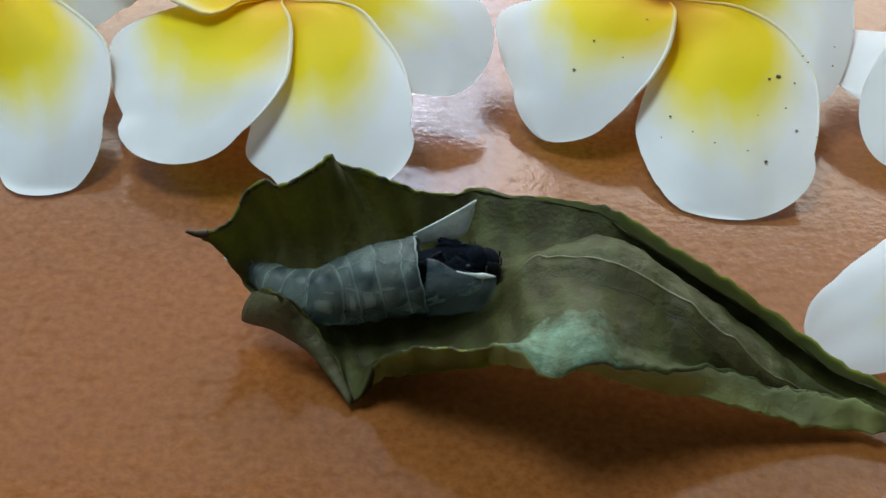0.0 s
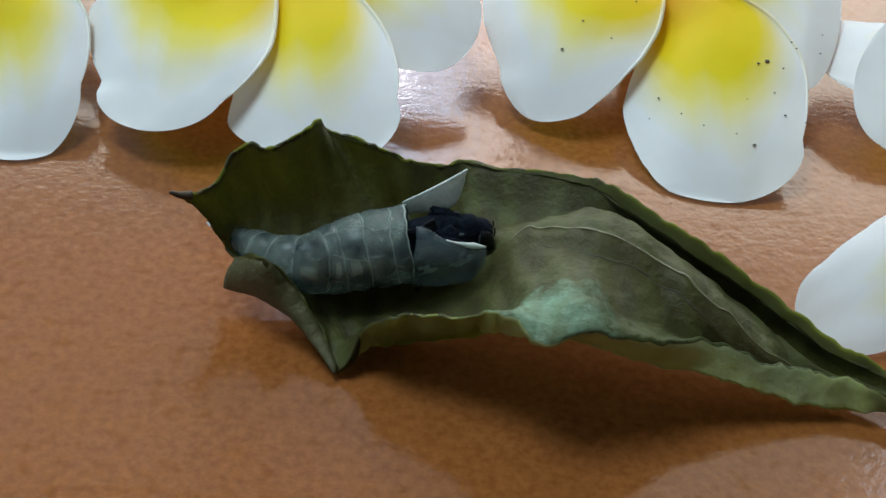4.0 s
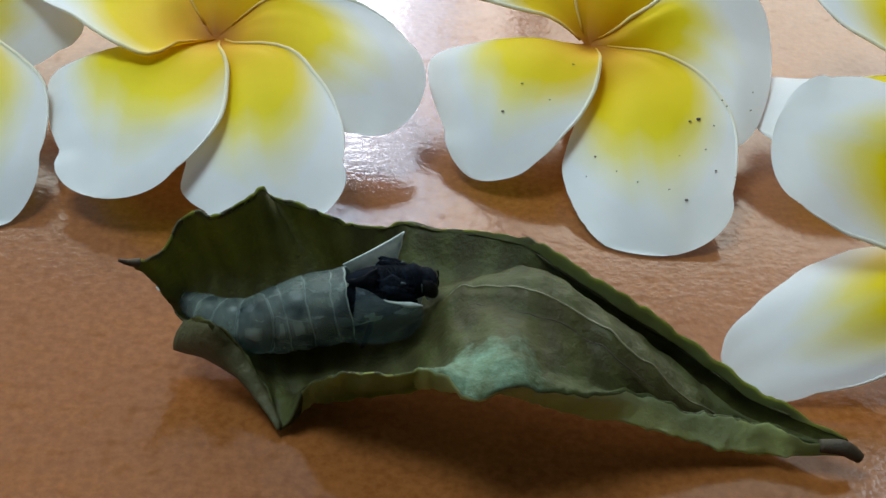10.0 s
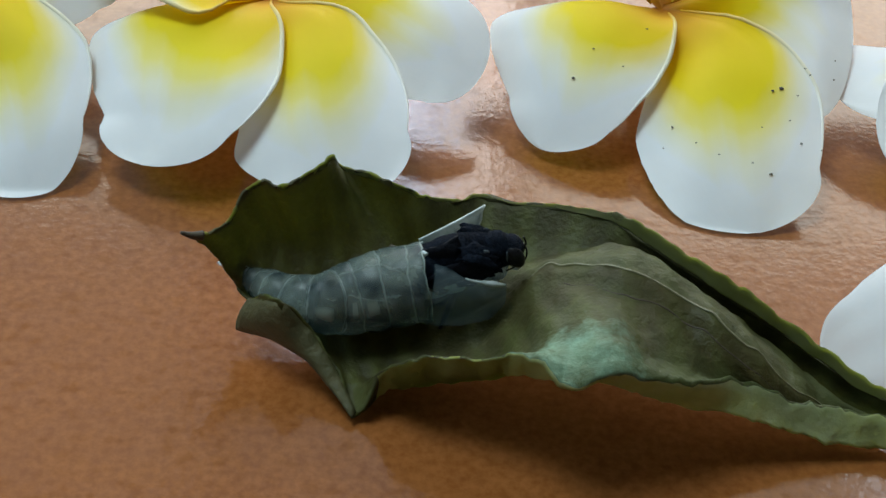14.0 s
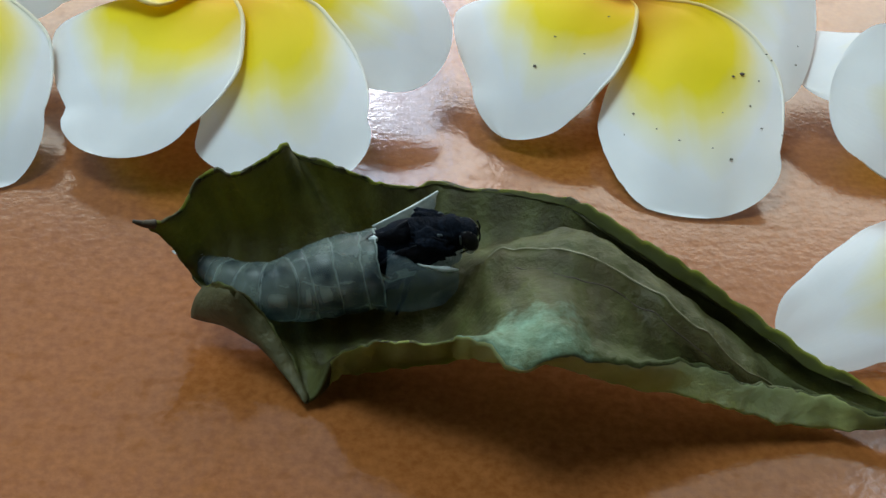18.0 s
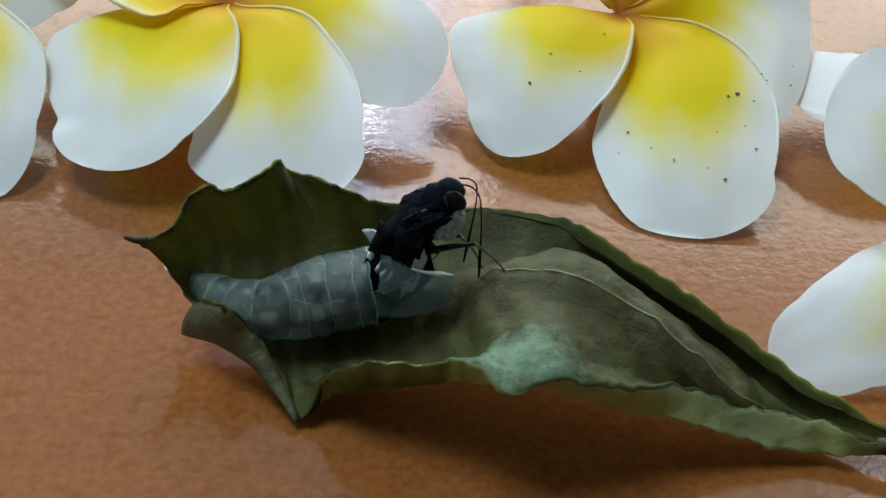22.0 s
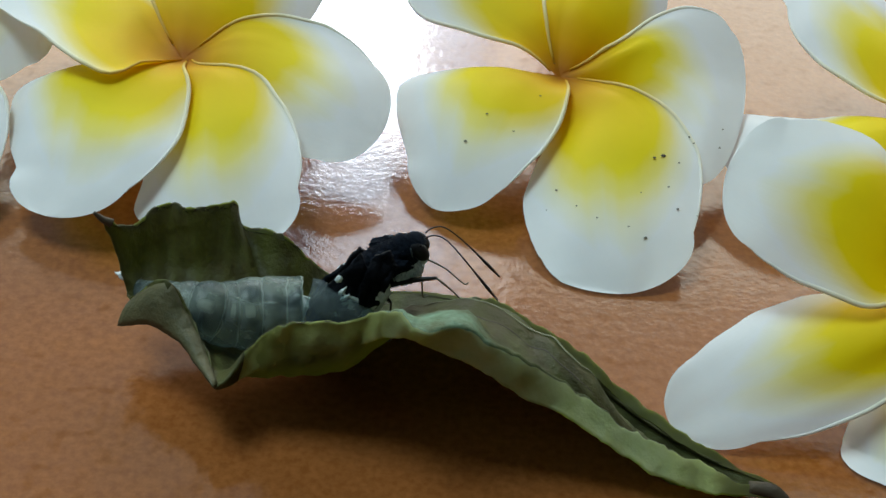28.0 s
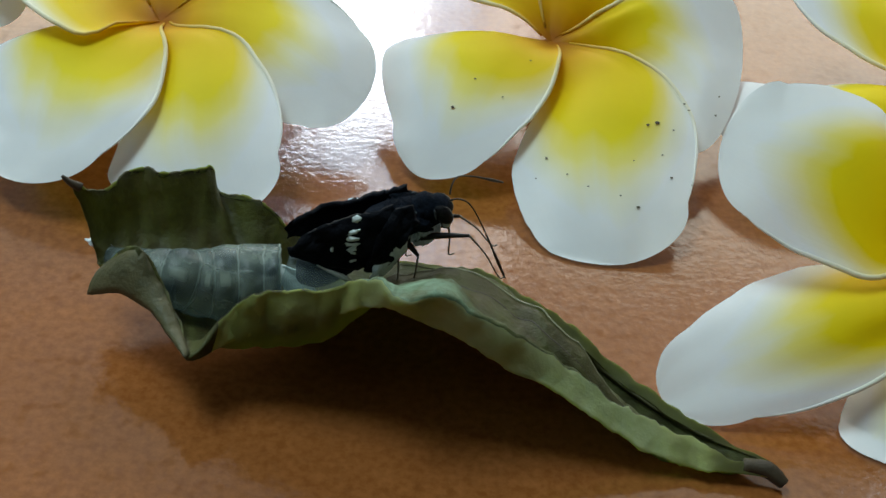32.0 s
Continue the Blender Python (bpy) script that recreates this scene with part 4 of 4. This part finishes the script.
def along_axis(steps):
    line = smooth_line(AXIS, steps)
    rad = np.interp(np.linspace(0, 1, len(line)), np.linspace(0, 1, len(GIRTH)), GIRTH).tolist()
    return line, rad


def case_patch(name, material, side, start, length, top, bottom, flare, parent, label):
    """One wing case: a curved plate round the body's axis that narrows to a point; angles in degrees from straight up."""
    verts, rows, cols = [], 22, 14
    for i in range(rows):
        s = i / (rows - 1)
        c = Vector((start + length * s, 113.3 - 0.6 * s, 8.5 + 0.4 * s))
        rad = 4.7 * (1 - 0.45 * s ** 2.2) + flare * s
        a0, a1 = top(s), bottom(s)
        for j in range(cols):
            a = radians(a0 + (a1 - a0) * j / (cols - 1))
            q = c + rad * Vector((0, side * math.sin(a), math.cos(a)))
            q.x -= 0.7 * (1 - s) * (j / (cols - 1)) ** 1.5
            q += 0.12 * Vector((noise.noise(q * 0.7), noise.noise(q * 0.7 + Vector((5, 0, 0))), noise.noise(q * 0.7 + Vector((0, 5, 0)))))
            verts.append((q - PIVOT) * MM)
    p = part(name, mesh_of(name, verts, grid_faces(rows, cols), material), parent, label)
    thicken(p, 0.00016)
    return p, [verts[i * cols] for i in range(rows)]


def chrysalis():
    ob = thing("chrysalis", PIVOT * MM, "grey-green translucent chrysalis split open, lying in the leaf", "chrysalis")
    line, rad = along_axis(16)
    n, sides = len(line), 40
    verts = []
    for i, (c, r) in enumerate(zip(line, rad)):
        s = i / (n - 1)
        seg = (s * 9.5) % 1.0
        r = r * (1 + 0.035 * math.sin(math.pi * seg) - 0.03 * max(0, 1 - seg * 8))
        d = (line[min(i + 1, n - 1)] - line[max(i - 1, 0)]).normalized()
        side = d.cross(Vector((0, 0, 1))).normalized()
        up = side.cross(d)
        for k in range(sides):
            a = 2 * math.pi * k / sides
            q = c + r * (math.cos(a) * side + math.sin(a) * up)
            q += 0.05 * r * noise.noise(q * 0.6) * (q - c).normalized()
            late = max(0, (s - 0.72) / 0.28)
            q.x += late * (-0.3 * (1 + math.sin(a)) / 2 + 0.5 * noise.noise(Vector((3 * math.cos(a), 3 * math.sin(a), 2))) - 0.9 * max(0, -math.sin(a)))
            verts.append((q - PIVOT) * MM)
    skin = part("abdomen_skin", mesh_of("abdomen_skin", verts, grid_faces(n, sides, True), SHELL, [(i / (n - 1), (k + 20) % sides / sides) for i in range(n) for k in range(sides)]), ob, "ringed translucent grey-green skin")
    thicken(skin, 0.00012, -1)
    for k in range(3, 10):
        i = min(n - 2, int(k / 9.5 * (n - 1)))
        loop = [Vector(verts[i * sides + j % sides]) for j in range(-9, 20)]
        c = sum((Vector(verts[i * sides + j]) for j in range(sides)), Vector()) / sides
        part("segment_seam", tube("segment_seam", [c + (q - c) * 1.008 for q in loop], [0.000025, 0.00005, 0.000025], BAND, 6, 1), skin)
    # the torn mouth: a ragged pale edge
    mouth = [Vector(verts[(n - 1) * sides + j % sides]) for j in range(sides + 1)]
    part("torn_edge", tube("torn_edge", mouth, [0.00010, 0.00016, 0.00008, 0.00014], BAND, 6, 1), skin, "pale torn edge")
    part("silk_pad", blob("silk_pad", (0.0016, 0.001, 0.0006), SILK, 3.0, 0.6), ob, "white silk pad that holds the tail").location = (Vector((-20.6, 115.6, 8.2)) - PIVOT) * MM
    near, edge = case_patch("wing_case", CASE, -1, 1.9, 8.1, lambda s: 48 - 2 * s - 24 * math.exp(-(s / 0.36) ** 2), lambda s: 152 - 20 * s - 46 * (max(0, s - 0.70) / 0.30) ** 2, 0.5, ob, "smoky grey wing case skin")
    part("case_edge", tube("case_edge", edge[9:], [0.00008, 0.0002, 0.0004, 0.00012], WHITESKIN, 8, 1), near, "white pointed edge")
    top = smooth_line([(0.2, 116.4, 12.3), (3.0, 117.2, 13.6), (5.6, 117.9, 15.0), (7.6, 118.4, 16.2)], 5)
    low = smooth_line([(0.6, 117.8, 9.6), (3.6, 117.9, 10.2), (6.4, 117.7, 11.4), (7.3, 118.1, 14.4)], 5)
    fv = [(a.lerp(c, k / 6) + Vector((0, 0.5 * math.sin(math.pi * k / 6), 0)) - PIVOT) * MM for a, c in zip(top, low) for k in range(7)]
    far = part("wing_case", mesh_of("wing_case", fv, grid_faces(len(top), 7), WHITESKIN), ob, "white dry wing case skin standing up")
    thicken(far, 0.00022)
    return ob, near, far


CHRYSALIS, NEAR_CASE, FAR_CASE = chrysalis()

# ---- the butterfly ----
def wing_pad(name, top, low, spots, parent, side, out=0.0):
    """A soft crumpled wing pad that hugs the body; its upper and lower edges run back from the shoulder, in millimetres of the body's space."""
    upper, lower = smooth_line([(x, 0, z) for x, z in top], 7), smooth_line([(x, 0, z) for x, z in low], 7)
    rows, cols = len(upper), 20
    verts = []
    for i, (a, c) in enumerate(zip(upper, lower)):
        for j in range(cols):
            q = a.lerp(c, j / (cols - 1))
            f = min(1.0, abs(q.z) / (4.4 if q.z > 0 else 5.8))
            fold = 0.34 * noise.noise(Vector((q.x * 0.5, q.z * 1.1, side * 4))) + 0.20 * noise.noise(Vector((q.x * 1.4, q.z * 1.6, side)))
            ridge = 0.16 * abs(math.sin(2.6 * math.pi * j / (cols - 1) + 0.4 * noise.noise(Vector((q.x * 0.4, 3, side)))))
            y = side * ((3.1 + out) * math.sqrt(1 - 0.75 * f * f) + fold + ridge + 0.25 * math.sin(q.x * 1.1 + q.z))
            edge = 0.30 * noise.noise(Vector((q.x * 1.6, j, side * 2))) if j in (0, cols - 1) else 0
            verts.append(Vector((q.x, y, q.z + 0.2 * fold + edge)) * MM)
    w = part(name, mesh_of(name, verts, grid_faces(rows, cols), WINGBLACK), parent)
    thicken(w, 0.0006, 1 if side > 0 else -1)
    for x, z, a, c in spots:
        near = min(verts, key=lambda q: (q.x - x * MM) ** 2 + (q.z - z * MM) ** 2)
        spot = part("white_spot", blob("white_spot", (a * MM, 0.00030, c * MM), WINGWHITE, x + z, 0.6, 10, 14), w, "white wing spot")
        spot.location = near + Vector((0, side * 0.00050, 0))
        spot.rotation_euler = (0, radians(12 * math.sin(7 * x + z)), 0)
    return w


def antenna(parent, side):
    pts = [(0, 0, 0), (0.4, side * 0.1, 0.9), (1.3, side * 0.3, 1.5), (2.7, side * 0.5, 1.4), (5.6, side * 0.8, 0.5), (9.0, side * 1.0, -0.8), (11.6, side * 1.1, -1.8)]
    a = part("antenna", tube("antenna", [Vector(p) * 1.05 * MM for p in pts], [0.00011, 0.00010, 0.00009, 0.00009, 0.00009, 0.00011, 0.00022, 0.00011], HORN, 8), parent, "thin black clubbed antenna")
    return a


def leg(parent, hip, knee, foot):
    h, k, f = Vector(hip), Vector(knee), Vector(foot)
    ob = part("leg", tube("leg", [p * MM for p in (Vector(), (k - h) * 0.5 + Vector((0, 0, 0.3)), k - h)], [0.0004, 0.00042, 0.00034, 0.0002], HORN, 8), parent, "thin dark jointed leg")
    ob.location = h * MM
    mid = (k - h).lerp(f - h, 0.5) + Vector((0.2, 0, 0.3))
    part("shin", tube("shin", [p * MM for p in (k - h, mid, f - h, f - h + Vector((0.7, 0, -0.1)))], [0.00015, 0.00011, 0.0001, 0.00008], PALELEG, 8), ob, "pale brown lower leg")
    return ob


def fur(count):
    """Short hairs that lie back over the thorax and the collar."""
    rnd = random.Random(5)
    verts, faces = [], []
    for k in range(count):
        a, b = rnd.uniform(-0.2, 1) * 1.0, rnd.uniform(-2.4, 2.4)
        n = Vector((a, math.sqrt(max(0, 1 - a * a)) * math.sin(b), math.sqrt(max(0, 1 - a * a)) * math.cos(b)))
        q = Vector((n.x * 5.0 + 1.0, n.y * 2.4, n.z * 2.35 - 0.4 + 0.4 * n.x))
        d = (n * 0.8 + Vector((-0.7, rnd.uniform(-0.4, 0.4), 0.25))).normalized() * rnd.uniform(0.4, 1.1) * (1.5 if a > 0.6 else 1)
        side = d.cross(n).normalized() * 0.045
        i = len(verts)
        verts += [(q - side) * MM, (q + side) * MM, (q + d) * MM]
        faces.append((i, i + 1, i + 2))
    return mesh_of("fur", verts, faces, FUR)


def breast_hair(count):
    """Long flat hair scales that hang from below the eyes over the breast, in the breast's space."""
    rnd = random.Random(9)
    verts, faces = [], []
    for k in range(count):
        b, a = rnd.uniform(-2.6, 2.6), rnd.uniform(-0.35, 0.95)
        ring = math.sqrt(max(0, 1 - a * a))
        n = Vector((a, ring * math.sin(b), -ring * math.cos(b)))
        q = Vector((n.x * 2.6, n.y * 2.05, n.z * 2.2))
        d = (Vector((-0.5, rnd.uniform(-0.15, 0.15), -0.85)) - n * (n.dot(Vector((-0.5, 0, -0.85)))) * 0.8).normalized() * rnd.uniform(0.5, 1.2)
        side = d.cross(n).normalized() * rnd.uniform(0.07, 0.14)
        i = len(verts)
        verts += [(q - side) * MM, (q + side) * MM, (q + d * 0.6 + side * 0.8 + n * 0.15) * MM, (q + d) * MM, (q + d * 0.6 - side * 0.8 + n * 0.15) * MM]
        faces.append((i, i + 1, i + 2, i + 3, i + 4))
    return mesh_of("breast_hair", verts, faces, BREASTHAIR, None, False)


def butterfly():
    ob = thing("butterfly", (0.004, 0.114, 0.012), "black skipper butterfly with white spots crawling out of its chrysalis", "butterfly")
    spine = [Vector(p) * MM for p in ((-4.0, 0, -1.2), (-1.5, 0, -0.6), (1.5, 0, -0.4), (4.0, 0, -0.2), (6.2, 0, 0.1))]
    thorax = part("thorax", tube("thorax", spine, [0.0013, 0.0022, 0.0025, 0.0024, 0.0020, 0.0015], FUR, 24, 8), ob, "furry black thorax")
    collar = part("collar", blob("collar", (0.0022, 0.0020, 0.0021), FUR, 4.0, 0.14), ob, "furry black collar")
    collar.location = Vector((4.2, 0, 0.2)) * MM
    part("fur", fur(1500), thorax, "fine black hairs")
    head = part("head", blob("head", (0.0015, 0.0017, 0.0018), FUR, 5.0, 0.1), ob)
    head.location = Vector((5.8, 0, 0.1)) * MM
    for side in (-1, 1):
        eye = part("eye", blob("eye", (0.00098, 0.00080, 0.00155), EYE, 1.0, 0.0), head, "large dark grey eye")
        eye.location = Vector((0.55, side * 1.12, -0.25)) * MM
        eye.rotation_euler = (0, radians(-25), 0)
        mark = part("eye_mark", blob("eye_mark", (0.00012, 0.00012, 0.0008), GREYMARK, 1.0, 0.2, 8, 10), head, "grey scale line behind the eye")
        mark.location = Vector((-0.35, side * 1.75, 0.2)) * MM
        palp = part("palp", blob("palp", (0.0005, 0.00032, 0.00036), WINGWHITE, 2.0, 0.2, 8, 10), head, "white tip of the palp")
        palp.location = Vector((0.6, side * 0.55, -2.2)) * MM
    for side in (-1, 1):
        lobe = part("shoulder_lobe", blob("shoulder_lobe", (0.0021, 0.0007, 0.0011), FUR, 6.0 + side, 0.5, 18, 18), ob, "furry black shoulder lobe")
        lobe.location = Vector((2.2, side * 1.8, 0.9)) * MM
        lobe.rotation_euler = (radians(side * 35), radians(8), radians(-side * 6))
        low = part("shoulder_lobe", blob("shoulder_lobe", (0.0024, 0.0006, 0.0009), FUR, 9.0 + side, 0.5, 18, 18), ob, "furry black shoulder lobe")
        low.location = Vector((2.6, side * 2.6, 0.2)) * MM
        low.rotation_euler = (0, radians(24), radians(-side * 10))
    for k, (x, y, z) in enumerate(((4.4, 1.62, 0.9), (3.1, 2.05, 1.3), (3.4, 2.3, 0.2))):
        for side in (-1, 1):
            dot = part("scale_mark", blob("scale_mark", (0.00042, 0.00012, 0.0003), GREYMARK, k + side, 0.5, 6, 8), ob, "blue-grey scale mark")
            dot.location = Vector((x, side * y, z)) * MM
    breast = part("breast", blob("breast", (0.0026, 0.0020, 0.0022), BELLY, 7.0, 0.2), ob, "blue-grey and white scaled breast")
    breast.location = Vector((2.9, 0, -1.9)) * MM
    part("breast_hair", breast_hair(520), breast, "long blue-white hair streaks")
    abdomen = tube("abdomen", [Vector(p) * MM for p in ((1.0, 0, -0.6), (-1.5, 0, -1.4), (-4, 0, -2.4), (-6.5, 0, -3.4))], [0.0020, 0.0024, 0.0027, 0.0027, 0.0016], FUR, 20, 6)
    part("abdomen", abdomen, ob, "dark segmented abdomen")
    tail = part("abdomen_tip", tube("abdomen_tip", [Vector(p) * MM for p in ((4.4, 0, 0), (1.5, 0, 0), (-1.5, 0, 0), (-4.2, 0, -0.2), (-6.0, 0, -0.4))], [0.0016, 0.0026, 0.0029, 0.0027, 0.0021, 0.0008], FUR, 20, 6), ob, "dark tapered abdomen tip")
    wings = []
    for side in (-1, 1):
        back = wing_pad("hindwing", ((1.2, 3.3), (-2.7, 2.9), (-6.5, 2.7), (-9.3, 1.8), (-12.0, 0.1)), ((-0.4, -2.0), (-4.2, -4.3), (-7.6, -3.0), (-10.5, -1.3), (-12.1, -0.5)),
                        [(-4.2, 1.5, 0.8, 0.30), (-4.4, 0.7, 0.75, 0.32), (-4.3, -0.1, 0.85, 0.34), (-4.5, -1.0, 0.75, 0.36), (-4.7, -1.8, 0.5, 0.25), (-6.9, -0.5, 0.22, 0.5), (-3.4, 2.6, 1.0, 0.45), (-5.4, -3.0, 0.6, 0.2)], ob, side)
        fold = wing_pad("forewing", ((3.6, 3.2), (1.6, 2.9), (-0.4, 1.2), (-2.4, -1.4), (-4.2, -4.9)), ((3.6, 1.4), (2.6, 0.0), (1.2, -1.4), (-0.8, -3.5), (-3.4, -5.4)),
                        [], ob, side, 0.6)
        wings += [(fold, side, 0), (back, side, 1)]
        tuft = part("wing_base_patch", blob("wing_base_patch", (0.0031, 0.00045, 0.00100), WINGWHITE, 3.0, 0.6, 14, 16), fold, "white scales along the wing's front edge")
        tuft.location = Vector((-0.9, side * 3.7, -3.3)) * MM
        tuft.rotation_euler = (0, radians(-42), 0)
        fleck = part("wing_base_patch", blob("wing_base_patch", (0.0010, 0.00035, 0.00035), WINGWHITE, 5.0, 0.6, 10, 12), fold, "white scales along the wing's front edge")
        fleck.location = Vector((0.9, side * 3.3, -1.1)) * MM
        fleck.rotation_euler = (0, radians(-50), 0)
    feelers = []
    for side in (-1, 1):
        a = antenna(head, side)
        a.location = Vector((1.5, side * 0.6, 1.2)) * MM
        feelers.append(a)
    legs = [leg(ob, *p) for p in (
        ((1.4, -1.5, -2.6), (8.8, -2.4, -3.0), (10.9, -2.2, -9.9)), ((2.4, 1.5, -2.2), (7.6, 2.2, -3.2), (10.4, 2.6, -8.6)),
        ((1.2, -1.9, -2.8), (2.4, -3.2, -4.0), (0.0, -3.2, -9.6)), ((2.6, 1.2, -2.6), (6.0, 2.0, -4.4), (5.0, 2.4, -8.6)),
        ((-0.6, -1.7, -3.0), (-0.2, -2.6, -4.6), (-1.4, -3.0, -8.4)), ((-0.4, 1.7, -3.0), (0.8, 3.2, -4.4), (-0.4, 3.4, -8.4)))]
    curl = [Vector((0.4 + 0.9 * math.cos(a) * (1 - a / 22), 0, -1.6 + 0.9 * math.sin(a) * (1 - a / 22))) * MM * 1.0 for a in np.linspace(0, 11, 40).tolist()]
    part("proboscis", tube("proboscis", [Vector((0.3, 0, -1.2)) * MM, *curl], [0.00018, 0.00014, 0.0001], HORN, 6, 1), head, "coiled dark proboscis")
    return ob, head, tail, feelers, legs, wings


BUTTERFLY, HEAD, TAIL, FEELERS, LEGS, WINGS = butterfly()


# ---- what moves ----
def motions():
    at = Matrix.Translation(PIVOT * MM)
    tipped = Matrix.Translation((PIVOT + Vector((1.46, 6.99, 1.0))) * MM) @ Matrix.Rotation(radians(30.02), 4, Vector((-0.4978, 0.1630, -0.0072)))
    rows = [(0, at), (23.68, at), (23.92, tipped), (32, tipped)]
    walk(LEAF_THING, rows)
    walk(CHRYSALIS, rows)
    # the near wing case is pushed up as the body rises
    walk(NEAR_CASE, [(0, pose(0, 0, 0)), (18.4, pose(0, 0, 0)), (20, pose(0, -0.0003, 0.0012)), (23, pose(0, -0.0004, 0.0025)), (26, pose(0, -0.0004, 0.0018)), (29, pose(0, -0.0004, 0.0008)), (32, pose(0, -0.0004, 0.0004))])
    # the far wing case stands up like a fin, then is pushed back as the body turns upright
    base = Matrix.Translation((Vector((0.4, 117.2, 11.0)) - PIVOT) * MM)
    walk(FAR_CASE, [(t, base @ pose(0.001 * x, 0, 0.001 * z, 0, a, 0) @ base.inverted()) for t, a, x, z in ((0, 0, 0, 0), (18.2, 0, 0, 0), (18.8, -25, 1.5, -1.5), (19.6, -70, 4, -4), (21, -90, 5, -5), (23.68, -96, 5, -5), (23.92, -96, 5.5, -7.5), (32, -96, 5.5, -7.5))])
    # the butterfly: seconds, place in millimetres, pitch up, turn
    way = [(0, 3.4, 113.6, 10.0, 0, 6), (3.5, 3.6, 113.6, 10.1, 0, 6), (6, 4.6, 113.7, 10.6, 1, 4), (9, 4.5, 113.7, 11.5, 3, 0), (13, 4.6, 113.8, 12.8, 8, -4), (17, 4.8, 113.8, 13.2, 8, -4),
           (18.4, 4.8, 113.8, 13.2, 9, -4), (19, 4.8, 113.8, 14.2, 22, -4), (20, 4.3, 113.8, 15.8, 37, -2), (21, 4.5, 113.8, 16.6, 45, 0), (23, 5.4, 113.8, 18.1, 47, 0), (23.68, 5.6, 113.8, 18.1, 47, 0),
           (23.92, 7.6, 121.0, 14.8, 42, 0), (25, 8.6, 121.0, 14.6, 36, 0), (26, 9.8, 121.0, 14.4, 31, 0), (29, 11.5, 121.0, 14.7, 35, 0), (30, 11.6, 121.0, 15.1, 36, 0), (31, 12.9, 121.0, 16.0, 28, 0), (32, 15.4, 121.0, 17.0, 18, 0)]
    body = [(t, Matrix.Translation(Vector((x, y, z)) * MM) @ pose(0, 0, 0, 0, 0, turn) @ Matrix.Rotation(radians(-pitch), 4, "Y")) for t, x, y, z, pitch, turn in way]
    walk(BUTTERFLY, body)
    # the abdomen's tip stays in the skin until the leaf tips over, then follows the body out
    follow = pose(-0.0078, 0, -0.0040, 0, -22, 0)
    inside = pose(-0.0048, 0.1118, 0.0074, 0, 4, 0)
    walk(TAIL, [(t, m.inverted() @ Matrix.Translation((0.001 * min(4.0, max(0.0, t - 9) * 0.28), 0, 0.0)) @ inside if t < 23.7 else follow) for t, m in body])
    # the antennae: seconds, degrees below the line of the head, degrees outwards
    bends = (((0, 152, 10), (9, 150, 10), (13, 135, 10), (18.4, 138, 10), (19, 124, 14), (20, 117, 10), (21, 113, 8), (23, 108, 6), (23.68, 107, 5), (23.92, 112, 3), (26, 105, 3), (28.5, 54, 3), (29, 52, 3), (30, 54, 3), (31, 70, 3), (32, 61, 3)),
             ((0, 152, 10), (9, 150, 10), (13, 140, 10), (18.4, 140, 10), (19, 98, 8), (20, 110, 8), (21, 118, 5), (23, 115, 2), (23.68, 108, 2), (23.92, 67, 0), (26, 65, 0), (28.5, 58, 3), (29, 56, 3), (29.6, 46, 10), (30, 40, 22), (31, 20, 45), (32, 22, 52)))
    # the head bends down while the body stands upright
    nod = (0, 18.4, 20, 23, 23.68, 23.92, 26, 29, 31, 32), (0, 0, 16, 26, 26, 22, 18, 16, 10, 4)
    still = HEAD.matrix_basis.translation.copy()
    walk(HEAD, [(t, Matrix.Translation(still) @ pose(0, 0, 0, 0, a, 0)) for t, a in zip(*nod)])
    for f, side, keys in zip(FEELERS, (-1, 1), bends):
        base = f.matrix_basis.translation.copy()
        walk(f, [(t, Matrix.Translation(base) @ pose(0, 0, 0, 0, a - float(np.interp(t, *nod)), side * o)) for t, a, o in keys])
    # the wings: packed against the body in the skin, then hanging free
    turns = (((0, 26), (17, 26), (19, 24), (21, 14), (23.6, 10), (24.4, 8), (26, 8), (29, 9), (31, 3), (32, 0)), ((0, -19), (17, -19), (19, -20), (21, -22), (23.6, -24), (24.4, -24), (26, -20), (29, -13), (30, -10), (32, 0)))
    for w, side, kind in WINGS:
        times, angles = zip(*turns[kind])
        walk(w, [(t, pose(0.001 * (x - (side > 0) * float(np.interp(t, (26, 29), (0, 1.2)))), -0.001 * side * (inward + 1.0 * (side > 0) + kind * float(np.interp(t, (26, 28.6), (0.6, 0.0)))), 0.001 * (z - (side > 0) * float(np.interp(t, (28, 30, 31.5), (1.5, 1.5, 0.9)))), 0, float(np.interp(t, times, angles)), 0)) for t, x, inward, z in
                 ((0, 0.0, 1.2, -0.9), (17, 0.0, 1.2, -0.9), (19, -1.0, 0.9, -0.6), (21, -1.4, 0.8, -0.5), (23.6, -1.4, 0.7, -0.4), (24.4, -1.4, 0.6, -0.4), (26, -0.8, 0.4, 0), (29, 0, 0.2, 0), (30, 0, 0.2, 0), (31, 0, 0.1, 0), (32, 0, 0, 0))])
    # the legs: folded back in the skin, then reaching out one after the other
    for i, g in enumerate(LEGS):
        base = g.matrix_basis.translation.copy()
        late = 0.5 * (i // 2)
        walk(g, [(t, Matrix.Translation(base) @ pose(-0.001 * float(np.interp(t, (18.4, 19.8, 23.6, 26, 29, 32), (1.8, 3.8, 3.6, 2.6, 1.8, 0))), 0, 0, 0, a, 0)) for t, a in ((0, 105), (18.4 + late, 105), (19.8 + late, (24, 50, 88, 80, 95, 92)[i]), (23.6, (20, 40, 78, 66, 90, 88)[i]), (26, (18, 26, 50, 40, 66, 60)[i]), (29, 3), (32, 0))])


motions()
